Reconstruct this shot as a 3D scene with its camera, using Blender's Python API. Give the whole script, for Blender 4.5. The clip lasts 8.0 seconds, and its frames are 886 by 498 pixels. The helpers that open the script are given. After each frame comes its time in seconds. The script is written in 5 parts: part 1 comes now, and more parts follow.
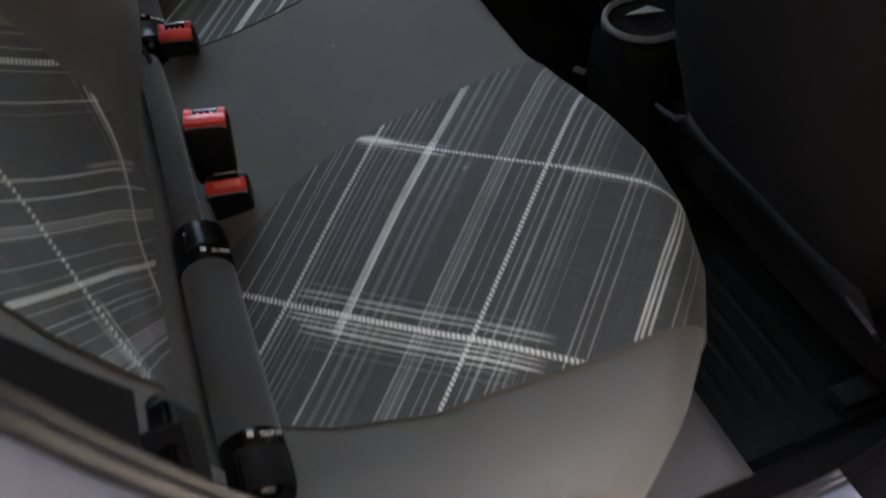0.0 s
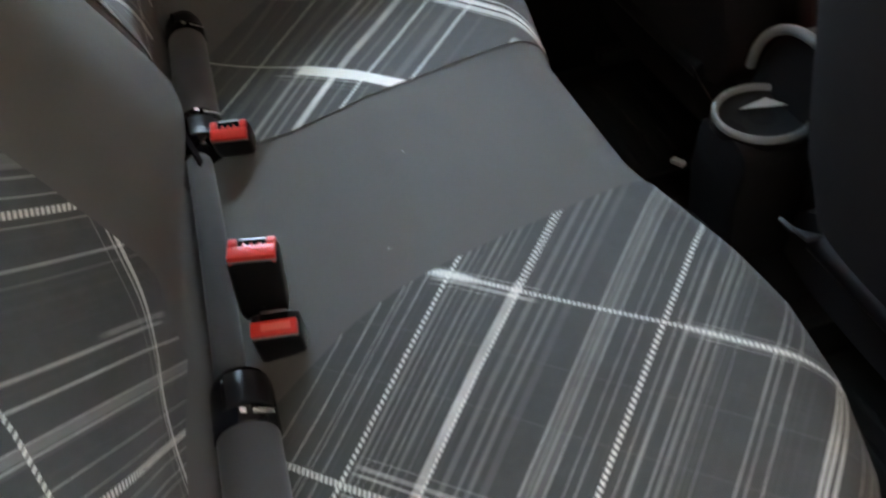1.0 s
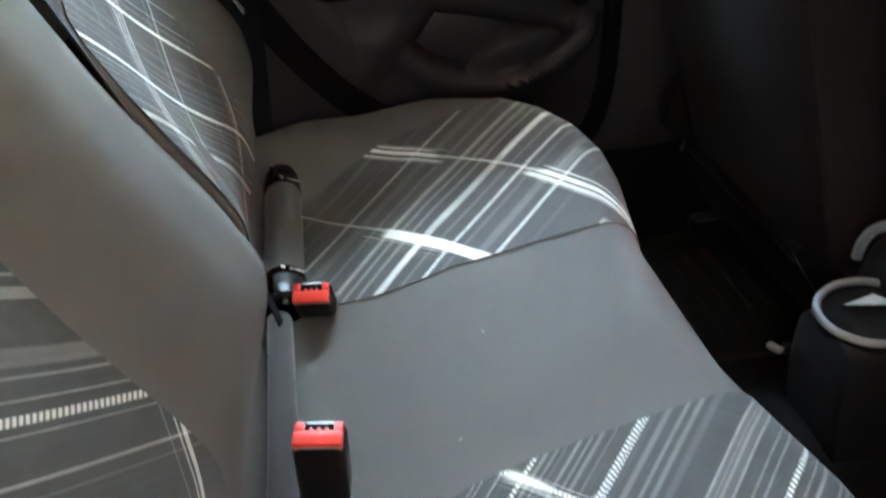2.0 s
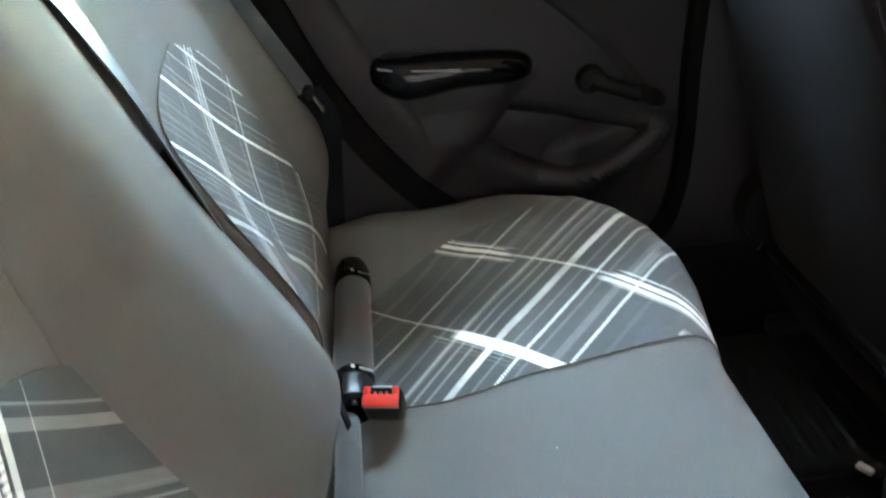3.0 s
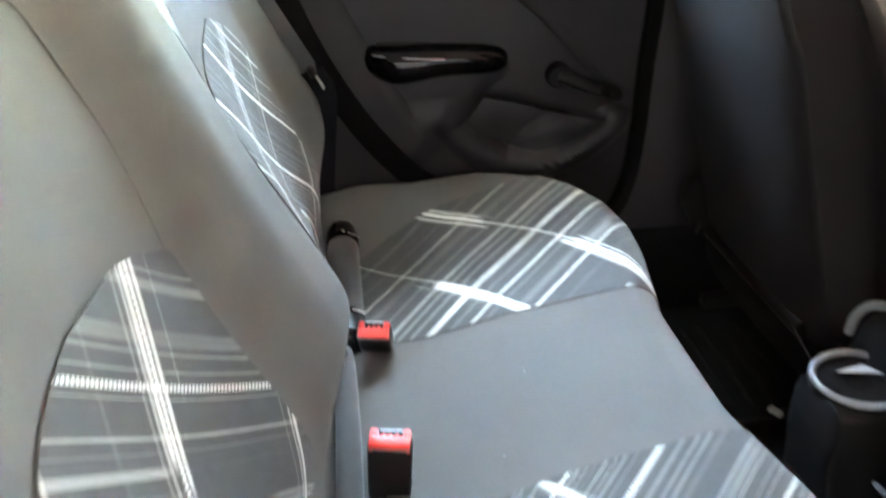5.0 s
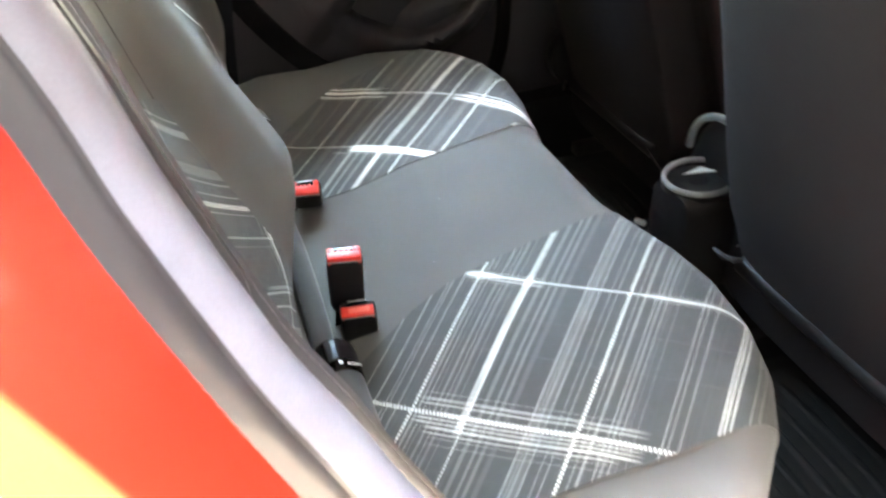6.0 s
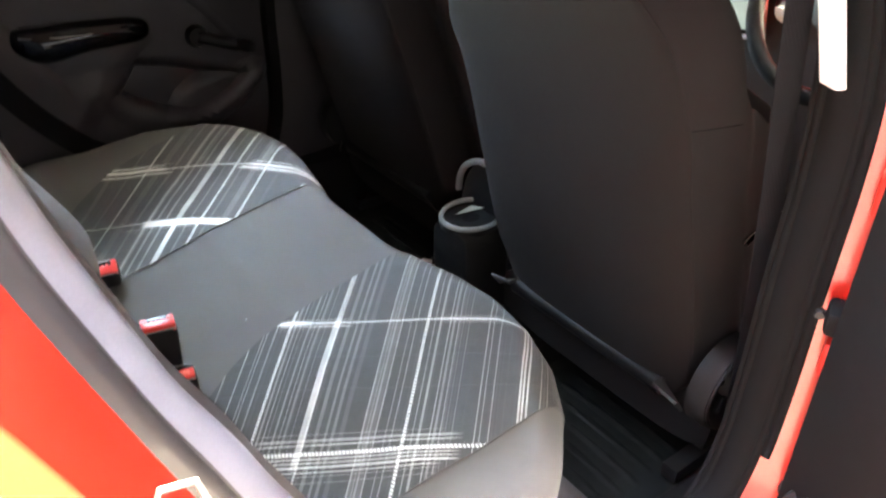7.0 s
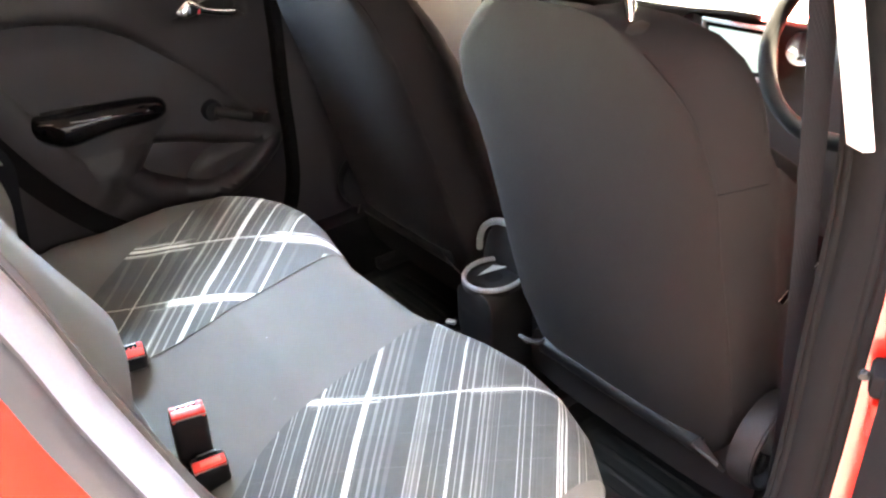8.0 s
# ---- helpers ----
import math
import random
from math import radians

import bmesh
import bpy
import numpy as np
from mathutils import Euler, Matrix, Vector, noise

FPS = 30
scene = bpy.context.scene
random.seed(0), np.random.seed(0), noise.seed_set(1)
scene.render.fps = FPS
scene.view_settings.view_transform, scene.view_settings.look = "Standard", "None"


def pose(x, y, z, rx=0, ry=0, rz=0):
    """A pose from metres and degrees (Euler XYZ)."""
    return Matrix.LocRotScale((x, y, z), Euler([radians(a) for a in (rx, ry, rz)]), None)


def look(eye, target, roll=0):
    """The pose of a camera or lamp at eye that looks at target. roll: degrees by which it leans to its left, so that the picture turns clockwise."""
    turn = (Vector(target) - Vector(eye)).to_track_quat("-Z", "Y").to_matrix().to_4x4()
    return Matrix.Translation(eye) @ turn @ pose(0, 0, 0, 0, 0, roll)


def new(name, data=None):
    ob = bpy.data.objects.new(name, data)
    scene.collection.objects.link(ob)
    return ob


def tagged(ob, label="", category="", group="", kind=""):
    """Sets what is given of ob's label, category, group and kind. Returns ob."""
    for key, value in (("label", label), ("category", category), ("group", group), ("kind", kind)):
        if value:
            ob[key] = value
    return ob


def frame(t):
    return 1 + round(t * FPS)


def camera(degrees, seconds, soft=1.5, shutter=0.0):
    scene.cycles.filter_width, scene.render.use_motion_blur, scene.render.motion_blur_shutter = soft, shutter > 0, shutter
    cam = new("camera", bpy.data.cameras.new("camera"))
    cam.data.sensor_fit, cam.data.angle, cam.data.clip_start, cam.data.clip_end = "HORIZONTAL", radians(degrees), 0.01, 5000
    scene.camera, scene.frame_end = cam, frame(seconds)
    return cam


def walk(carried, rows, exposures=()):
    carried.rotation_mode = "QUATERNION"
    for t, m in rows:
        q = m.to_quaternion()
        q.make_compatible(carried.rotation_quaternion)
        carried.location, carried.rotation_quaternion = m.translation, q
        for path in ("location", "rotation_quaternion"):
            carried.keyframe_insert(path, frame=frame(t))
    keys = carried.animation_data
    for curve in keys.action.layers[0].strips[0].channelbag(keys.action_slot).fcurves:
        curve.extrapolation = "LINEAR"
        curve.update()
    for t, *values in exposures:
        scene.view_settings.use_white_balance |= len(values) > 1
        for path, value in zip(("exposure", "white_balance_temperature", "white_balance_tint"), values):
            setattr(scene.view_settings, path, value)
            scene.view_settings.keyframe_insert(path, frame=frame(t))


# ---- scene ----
cam = camera(59.7, 8.0, soft=2.2, shutter=0.5)
PATH = [
    (0, (0.027, -0.81, 1.168), (0.513, 0.439, -0.316), -0.6),
    (0.5, (0.062, -0.72, 1.143), (0.52, 0.577, -0.308), -2.4),
    (1, (0.068, -0.642, 1.14), (0.429, 0.728, -0.271), -4.0),
    (1.5, (0.07, -0.606, 1.154), (0.343, 0.876, -0.161), -4.6),
    (2, (0.085, -0.585, 1.171), (0.309, 1.029, 0.012), -4.3),
    (2.2, (0.082, -0.576, 1.178), (0.275, 1.067, 0.054), -4.8),
    (3.5, (0.064, -0.548, 1.221), (0.127, 1.234, 0.316), -4.0),
    (4, (0.055, -0.548, 1.238), (0.084, 1.27, 0.404), -3.1),
    (4.5, (0.05, -0.59, 1.233), (0.122, 1.206, 0.355), -2.1),
    (5, (0.009, -0.716, 1.231), (0.235, 1.003, 0.234), -0.7),
    (5.2, (-0.012, -0.765, 1.235), (0.283, 0.917, 0.194), -0.2),
    (6.3, (-0.118, -0.947, 1.261), (0.507, 0.529, 0.064), -1.7),
    (6.5, (-0.132, -0.964, 1.277), (0.622, 0.468, 0.103), -0.2),
    (7, (-0.155, -0.994, 1.291), (0.862, 0.363, 0.231), 0.5),
    (7.5, (-0.135, -0.978, 1.304), (0.831, 0.449, 0.289), -3.8),
    (8, (-0.147, -0.966, 1.321), (0.869, 0.46, 0.354), -3.2),
]
walk(cam, [(t, look(eye, target, roll)) for t, eye, target, roll in PATH],
     [(0.0, 6.2, 8800, 11), (1.0, 7.1, 9000, 9), (2.0, 8.0, 8700, 5), (3.5, 8.3, 7800, 0), (4.0, 8.45, 7700, 0), (4.5, 8.6, 7900, 2), (5.2, 8.75, 8200, 7), (6.5, 8.2, 8800, 9), (7.0, 8.1, 8800, 12), (8.0, 9.1, 8800, 14)])

# ---- daylight ----
world = bpy.data.worlds.new("daylight")
scene.world = world
world.use_nodes = True
wn = world.node_tree
sky = wn.nodes.new("ShaderNodeTexSky")
sky.sky_type, sky.sun_disc = "NISHITA", False
SUN_FROM = Vector((0.25, 0.062, 0.95)).normalized()
sky.sun_elevation = math.asin(SUN_FROM.z)
sky.sun_rotation = math.atan2(SUN_FROM.x, SUN_FROM.y)
wn.links.new(sky.outputs["Color"], wn.nodes["Background"].inputs["Color"])
wn.nodes["Background"].inputs["Strength"].default_value = 0.12
sun = new("sun", bpy.data.lights.new("sun", "SUN"))
sun.data.energy, sun.data.angle, sun.data.color = 2.0, radians(0.6), (1.0, 0.95, 0.88)
sun.matrix_world = look((0, 0, 6), tuple(Vector((0, 0, 6)) - SUN_FROM))

# ---- small helpers ----
def calc(nt, op, a, b=None, c=None, clamp=False):
    node = nt.nodes.new("ShaderNodeMath")
    node.operation, node.use_clamp = op, clamp
    for slot, value in zip(node.inputs, (a, b, c)):
        if value is None:
            continue
        if isinstance(value, (int, float)):
            slot.default_value = value
        else:
            nt.links.new(value, slot)
    return node.outputs[0]


def blend(nt, factor, a, b):
    node = nt.nodes.new("ShaderNodeMix")
    node.data_type = "RGBA"
    for slot, value in ((node.inputs["Factor"], factor), (node.inputs["A"], a), (node.inputs["B"], b)):
        if isinstance(value, tuple):
            slot.default_value = (*value, 1)
        elif isinstance(value, (int, float)):
            slot.default_value = value
        else:
            nt.links.new(value, slot)
    return node.outputs["Result"]


def speckle(nt, scale, detail=2.0, rough=0.5, at=None, dims="3D"):
    node = nt.nodes.new("ShaderNodeTexNoise")
    node.noise_dimensions = dims
    node.inputs["Scale"].default_value = scale
    node.inputs["Detail"].default_value = detail
    node.inputs["Roughness"].default_value = rough
    if at is not None:
        nt.links.new(at, node.inputs["W" if dims == "1D" else "Vector"])
    return node.outputs["Fac"]


def material(name, colour, rough=0.6, metal=0.0, coat=0.0, vary=0.25, scale=14.0, grain=900.0, bump=0.15, sheen=0.0, spec=0.5):
    """A surface with broad stains, fine grain and a little relief."""
    mat = bpy.data.materials.new(name)
    mat.use_nodes = True
    nt = mat.node_tree
    bsdf = nt.nodes["Principled BSDF"]
    place = nt.nodes.new("ShaderNodeNewGeometry").outputs["Position"]
    broad, fine = speckle(nt, scale, 4.0, 0.6, place), speckle(nt, grain, 2.0, 0.5, place)
    mix = calc(nt, "MULTIPLY_ADD", broad, 0.6, calc(nt, "MULTIPLY", fine, 0.4))
    dark, light = tuple(c * (1 - vary) for c in colour), tuple(min(1.0, c * (1 + vary)) for c in colour)
    nt.links.new(blend(nt, mix, dark, light), bsdf.inputs["Base Color"])
    nt.links.new(calc(nt, "MULTIPLY_ADD", broad, 0.2 * rough, 0.9 * rough, clamp=True), bsdf.inputs["Roughness"])
    bsdf.inputs["Metallic"].default_value = metal
    bsdf.inputs["Coat Weight"].default_value = coat
    bsdf.inputs["Coat Roughness"].default_value = 0.04
    bsdf.inputs["Sheen Weight"].default_value = sheen
    bsdf.inputs["Sheen Roughness"].default_value = 0.4
    bsdf.inputs["Specular IOR Level"].default_value = spec
    if bump:
        node = nt.nodes.new("ShaderNodeBump")
        node.inputs["Strength"].default_value, node.inputs["Distance"].default_value = bump, 0.0006
        nt.links.new(fine, node.inputs["Height"])
        nt.links.new(node.outputs["Normal"], bsdf.inputs["Normal"])
    return mat


def creased(nt, normal, depth=0.006):
    """Broad soft undulation of stretched cloth under a fine normal."""
    node = nt.nodes.new("ShaderNodeBump")
    node.inputs["Strength"].default_value, node.inputs["Distance"].default_value = 0.45, depth
    place = nt.nodes.new("ShaderNodeNewGeometry").outputs["Position"]
    nt.links.new(calc(nt, "ADD", speckle(nt, 11.0, 1.0, 0.4, place), calc(nt, "MULTIPLY", speckle(nt, 45.0, 2.0, 0.5, place), 0.10)), node.inputs["Height"])
    nt.links.new(normal, node.inputs["Normal"])
    return node.outputs["Normal"]


def woven(name, colour, pitch=0.0016, vary=0.12, sheen=0.25, spec=0.15):
    """Plain seat cloth: a fine two-way weave with slight pilling, laid by the mesh's own metre coordinates."""
    mat = material(name, colour, 0.92, vary=vary, scale=9.0, grain=700.0, bump=0.0, sheen=sheen, spec=spec)
    nt = mat.node_tree
    bsdf = nt.nodes["Principled BSDF"]
    split = nt.nodes.new("ShaderNodeSeparateXYZ")
    nt.links.new(nt.nodes.new("ShaderNodeUVMap").outputs["UV"], split.inputs[0])
    waves = [calc(nt, "SINE", calc(nt, "MULTIPLY", split.outputs[i], 2 * math.pi / pitch)) for i in (0, 1)]
    node = nt.nodes.new("ShaderNodeBump")
    node.inputs["Strength"].default_value, node.inputs["Distance"].default_value = 0.25, 0.0005
    nt.links.new(calc(nt, "MULTIPLY", waves[0], waves[1]), node.inputs["Height"])
    nt.links.new(creased(nt, node.outputs["Normal"]), bsdf.inputs["Normal"])
    return mat


def plaid(name, across, along, seed, yarns=(0.24, 0.08), bend=None):
    """Checked seat cloth, its threads at 45 degrees to the seat. across, along: stripes (place, width, strength, twist),
    in metres; twist is the pitch of a corded yarn, 0 for a plain one; two more numbers bound its run.
    yarns: strength of the faint loose threads each way; bend: how the cloth is drawn out of square over the padding."""
    mat = bpy.data.materials.new(name)
    mat.use_nodes = True
    nt = mat.node_tree
    bsdf = nt.nodes["Principled BSDF"]
    uv = nt.nodes.new("ShaderNodeUVMap").outputs["UV"]
    split = nt.nodes.new("ShaderNodeSeparateXYZ")
    nt.links.new(uv, split.inputs[0])
    s, y = split.outputs[0], split.outputs[1]
    u = calc(nt, "MULTIPLY", calc(nt, "SUBTRACT", s, y), 0.7071)
    v = calc(nt, "MULTIPLY", calc(nt, "ADD", s, y), 0.7071)
    if bend:
        u, v = bend(nt, u, v)
    wear = speckle(nt, 22.0, 3.0, 0.6, uv)
    total = None
    for stripes, a, b in ((across, u, v), (along, v, u)):
        # faint random yarns that come and go along their length
        streak = speckle(nt, 260.0, 2.0, 0.7, calc(nt, "ADD", a, seed + 0.37), "1D")
        broad = speckle(nt, 34.0, 1.0, 0.5, calc(nt, "ADD", a, seed + 5.1), "1D")
        fade = calc(nt, "MULTIPLY", calc(nt, "SUBTRACT", broad, 0.40), 2.4, clamp=True)
        yarn = calc(nt, "MULTIPLY", calc(nt, "MULTIPLY", calc(nt, "SUBTRACT", streak, 0.50), 2.2, clamp=True), fade)
        yarn = calc(nt, "MULTIPLY", yarn, calc(nt, "MULTIPLY", wear, yarns[0] if stripes is across else yarns[1]))
        total = yarn if total is None else calc(nt, "ADD", total, yarn)
        for place, width, strength, twist, *reach in stripes:
            if width < 0.0018:
                width, strength = width * 0.75, strength * 0.85
            elif width > 0.0055 and strength < 0.35 and not twist:
                strength *= 0.5
            hit = calc(nt, "COMPARE", a, place, width / 2)
            if reach:
                # a stripe that is woven in over a stretch only
                ends = calc(nt, "MULTIPLY_ADD", calc(nt, "ABSOLUTE", calc(nt, "SUBTRACT", b, sum(reach) / 2)), -60.0, 30.0 * (reach[1] - reach[0]) + 0.5, clamp=True)
                hit = calc(nt, "MULTIPLY", hit, ends)
            level = calc(nt, "MULTIPLY", hit, min(1.0, strength * 1.35))
            if twist:
                slant = calc(nt, "FRACT", calc(nt, "DIVIDE", calc(nt, "MULTIPLY_ADD", a, 0.45, b), twist))
                level = calc(nt, "MULTIPLY", level, calc(nt, "MULTIPLY_ADD", calc(nt, "LESS_THAN", slant, 0.55), 0.85, 0.15))
            else:
                level = calc(nt, "MULTIPLY", level, calc(nt, "MULTIPLY_ADD", wear, 1.1, 0.42))
            total = calc(nt, "ADD", total, level)
    weave = calc(nt, "MULTIPLY", calc(nt, "SINE", calc(nt, "MULTIPLY", u, 2800.0)), calc(nt, "SINE", calc(nt, "MULTIPLY", v, 2800.0)))
    total = calc(nt, "MULTIPLY", total, calc(nt, "MULTIPLY_ADD", weave, 0.18, 0.9), clamp=True)
    ground = blend(nt, speckle(nt, 60.0, 4.0, 0.6, uv), (0.034, 0.036, 0.035), (0.064, 0.068, 0.064))
    nt.links.new(blend(nt, total, ground, (0.83, 0.84, 0.78)), bsdf.inputs["Base Color"])
    bsdf.inputs["Roughness"].default_value = 0.75
    bsdf.inputs["Specular IOR Level"].default_value = 0.4
    bsdf.inputs["Sheen Weight"].default_value = 0.12
    bsdf.inputs["Sheen Roughness"].default_value = 0.4
    node = nt.nodes.new("ShaderNodeBump")
    node.inputs["Strength"].default_value, node.inputs["Distance"].default_value = 0.3, 0.0006
    nt.links.new(calc(nt, "ADD", weave, total), node.inputs["Height"])
    nt.links.new(creased(nt, node.outputs["Normal"]), bsdf.inputs["Normal"])
    return mat


def glow(name, colour, strength):
    mat = bpy.data.materials.new(name)
    mat.use_nodes = True
    bsdf = mat.node_tree.nodes["Principled BSDF"]
    bsdf.inputs["Base Color"].default_value = (*colour, 1)
    bsdf.inputs["Emission Color"].default_value = (*colour, 1)
    bsdf.inputs["Emission Strength"].default_value = strength
    bsdf.inputs["Roughness"].default_value = 0.15
    return mat


def thing(name, at, label, category, group="", kind=""):
    ob = new(name)
    ob.location = at
    ob.empty_display_size = 0.05
    return tagged(ob, label, category, group, kind)


def root_of(ob):
    while ob.parent:
        ob = ob.parent
    return ob


def part(name, made, mat, parent, label=""):
    """One mesh object under a thing or a part. made: (vertices, faces, uvs or None) in world metres, or a bmesh."""
    base = Vector((0, 0, 0)) if parent is None else root_of(parent).location
    me = bpy.data.meshes.new(name)
    if isinstance(made, bmesh.types.BMesh):
        bmesh.ops.translate(made, verts=made.verts, vec=-base)
        bmesh.ops.recalc_face_normals(made, faces=made.faces)
        made.to_mesh(me)
        made.free()
    else:
        verts, faces, uvs = made
        me.from_pydata([tuple(Vector(p) - base) for p in verts], [], faces)
        if uvs is not None:
            layer = me.uv_layers.new(name="UVMap")
            for loop in me.loops:
                layer.data[loop.index].uv = uvs[loop.vertex_index]
    me.polygons.foreach_set("use_smooth", [True] * len(me.polygons))
    me.set_sharp_from_angle(angle=radians(38))
    me.materials.append(mat)
    ob = new(name, me)
    ob.parent = parent
    if label:
        ob["label"] = label
    return ob


def sheet(fn, nu, nv, thick=0.0, flip=False):
    """A surface from fn(a, b), a and b in 0..1, giving a place or a place and its uv; thick closes it into a slab behind its front."""
    pts, uvs = [], []
    for i in range(nu + 1):
        for j in range(nv + 1):
            got = fn(i / nu, j / nv)
            p, uv = got if isinstance(got[0], (tuple, Vector)) else (got, (i / nu, j / nv))
            pts.append(Vector(p))
            uvs.append(uv)
    n = nv + 1
    faces = [(i * n + j, (i + 1) * n + j, (i + 1) * n + j + 1, i * n + j + 1) for i in range(nu) for j in range(nv)]
    if flip:
        faces = [f[::-1] for f in faces]
    if thick:
        normals = [Vector() for _ in pts]
        for f in faces:
            w = (pts[f[2]] - pts[f[0]]).cross(pts[f[3]] - pts[f[1]])
            for k in f:
                normals[k] += w
        m = len(pts)
        pts += [p - w.normalized() * thick if w.length else p for p, w in zip(pts, normals)]
        uvs += uvs
        back = [tuple(k + m for k in f[::-1]) for f in faces]
        rim = [i * n for i in range(nu + 1)] + [nu * n + j for j in range(1, nv + 1)]
        rim += [i * n + nv for i in range(nu - 1, -1, -1)] + [j for j in range(nv - 1, 0, -1)]
        sides = [(a, a + m, b + m, b) for a, b in zip(rim, rim[1:] + rim[:1])]
        if not flip:
            sides = [f[::-1] for f in sides]
        faces = faces + back + sides
    return pts, faces, uvs


def block(size, at, bevel=0.005, turn=None, segments=2):
    """A bevelled box: its size, its middle and its turn."""
    bm = bmesh.new()
    bmesh.ops.create_cube(bm, size=1.0)
    bmesh.ops.scale(bm, verts=bm.verts, vec=size)
    if bevel:
        bmesh.ops.bevel(bm, geom=bm.edges[:], offset=min(bevel, min(size) * 0.45), segments=segments, affect="EDGES", profile=0.5)
    bmesh.ops.transform(bm, matrix=Matrix.Translation(at) @ (turn.to_4x4() if turn else Matrix.Identity(4)), verts=bm.verts)
    return bm


def smooth_line(points, steps=8):
    """A Catmull-Rom line through the points."""
    pts = [Vector(p) for p in points]
    if len(pts) < 3:
        return pts
    ends = [pts[0] * 2 - pts[1]] + pts + [pts[-1] * 2 - pts[-2]]
    out = []
    for i in range(1, len(ends) - 2):
        a, b, c, d = ends[i - 1:i + 3]
        for k in range(steps):
            t = k / steps
            out.append(0.5 * ((2 * b) + (c - a) * t + (2 * a - 5 * b + 4 * c - d) * t * t + (3 * b - a - 3 * c + d) * t ** 3))
    return out + [pts[-1]]


def sweep(line, profile, side, closed=False):
    """Carries a closed profile of (across, out) along a line. side: the direction of across, or a function of the step."""
    n, m = len(line), len(profile)
    verts, faces = [], []
    for i, p in enumerate(line):
        a, b = line[i - 1 if closed or i else 0], line[(i + 1) % n if closed or i < n - 1 else i]
        along = (b - a).normalized()
        x = Vector(side(i / max(1, n - 1)) if callable(side) else side)
        x = (x - along * x.dot(along)).normalized()
        y = along.cross(x)
        verts += [p + x * c + y * d for c, d in profile]
    for i in range(n if closed else n - 1):
        j = (i + 1) % n
        faces += [(i * m + k, i * m + (k + 1) % m, j * m + (k + 1) % m, j * m + k) for k in range(m)]
    if not closed:
        faces += [tuple(range(m))[::-1], tuple((n - 1) * m + k for k in range(m))]
    return verts, faces, None


def ring_profile(r, k=10, flat=1.0):
    return [(r * math.cos(2 * math.pi * i / k), r * flat * math.sin(2 * math.pi * i / k)) for i in range(k)]


def strap_profile(width, thick=0.0016):
    w, h = width / 2, thick / 2
    return [(-w, -h), (-w * 0.5, -h), (0, -h), (w * 0.5, -h), (w, -h), (w, h), (w * 0.5, h), (0, h), (-w * 0.5, h), (-w, h)]


def tube(points, r, k=10, steps=8, side=(0, 0, 1)):
    return sweep(smooth_line(points, steps), ring_profile(r, k), side)


def turned(profile, at, axis=(0, 0, 1), k=32):
    """A turned form: profile of (radius, height) along the axis."""
    q = Vector((0, 0, 1)).rotation_difference(Vector(axis))
    verts, faces, m = [], [], len(profile)
    for i in range(k):
        t = 2 * math.pi * i / k
        verts += [Vector(at) + q @ Vector((r * math.cos(t), r * math.sin(t), h)) for r, h in profile]
    for i in range(k):
        j = (i + 1) % k
        faces += [(i * m + c, j * m + c, j * m + c + 1, i * m + c + 1) for c in range(m - 1)]
    return verts, faces, None


def loft(rows, close_ends=True):
    """Joins closed rings of equally many points."""
    m = len(rows[0])
    verts = [Vector(p) for row in rows for p in row]
    faces = [(i * m + k, i * m + (k + 1) % m, (i + 1) * m + (k + 1) % m, (i + 1) * m + k) for i in range(len(rows) - 1) for k in range(m)]
    if close_ends:
        faces += [tuple(range(m))[::-1], tuple((len(rows) - 1) * m + k for k in range(m))]
    return verts, faces, None


def lerp(a, b, t):
    return a + (b - a) * t


def ease(a, b, t):
    t = min(1.0, max(0.0, (t - a) / (b - a)))
    return t * t * (3 - 2 * t)


def along(table, t):
    """A smooth value from rows of (place, value)."""
    return float(np.interp(t, [r[0] for r in table], [r[1] for r in table]))


def bump_at(x, c, w):
    return math.exp(-((x - c) / w) ** 2)


def clock_side(line):
    """Makes a mesh's faces look outward all round."""
    bm = bmesh.new()
    verts = [bm.verts.new(p) for p in line[0]]
    for f in line[1]:
        bm.faces.new([verts[k] for k in f])
    bmesh.ops.recalc_face_normals(bm, faces=bm.faces)
    return bm

# ---- materials ----
CLOTH = woven("grey seat cloth", (0.110, 0.110, 0.103), sheen=0.08)
CLOTH_DARK = woven("dark seat back cloth", (0.0145, 0.0128, 0.0135), sheen=0.02, spec=0.05)
PIPING = woven("seat piping", (0.060, 0.060, 0.059), pitch=0.001)
PLASTIC = material("black grained plastic", (0.011, 0.0105, 0.011), 0.55, spec=0.22, vary=0.2, grain=1400.0, bump=0.35)
TRIM = material("charcoal door trim", (0.0205, 0.0180, 0.0202), 0.48, spec=0.34, vary=0.18, grain=1300.0, bump=0.4)
TRIM_GREY = material("grey pillar trim", (0.075, 0.073, 0.074), 0.6, vary=0.15, grain=1300.0, bump=0.3)
BRACKET = material("dull grey bracket plastic", (0.030, 0.029, 0.030), 0.6, vary=0.15, grain=1300.0, bump=0.3)
GLOSS = material("piano black plastic", (0.004, 0.004, 0.005), 0.08, coat=0.12, spec=0.22, vary=0.2, bump=0.0)
BUCKLE = material("smooth black plastic", (0.008, 0.0075, 0.008), 0.32, spec=0.3, vary=0.2, grain=900.0, bump=0.1)
TUBE = material("satin black tube", (0.0065, 0.006, 0.0065), 0.5, spec=0.2, vary=0.2, bump=0.1)
CHROME = material("chrome", (0.75, 0.76, 0.77), 0.12, metal=1.0, vary=0.05, bump=0.0)
STEEL = material("zinc plated steel", (0.45, 0.45, 0.46), 0.35, metal=1.0, vary=0.15, bump=0.1)
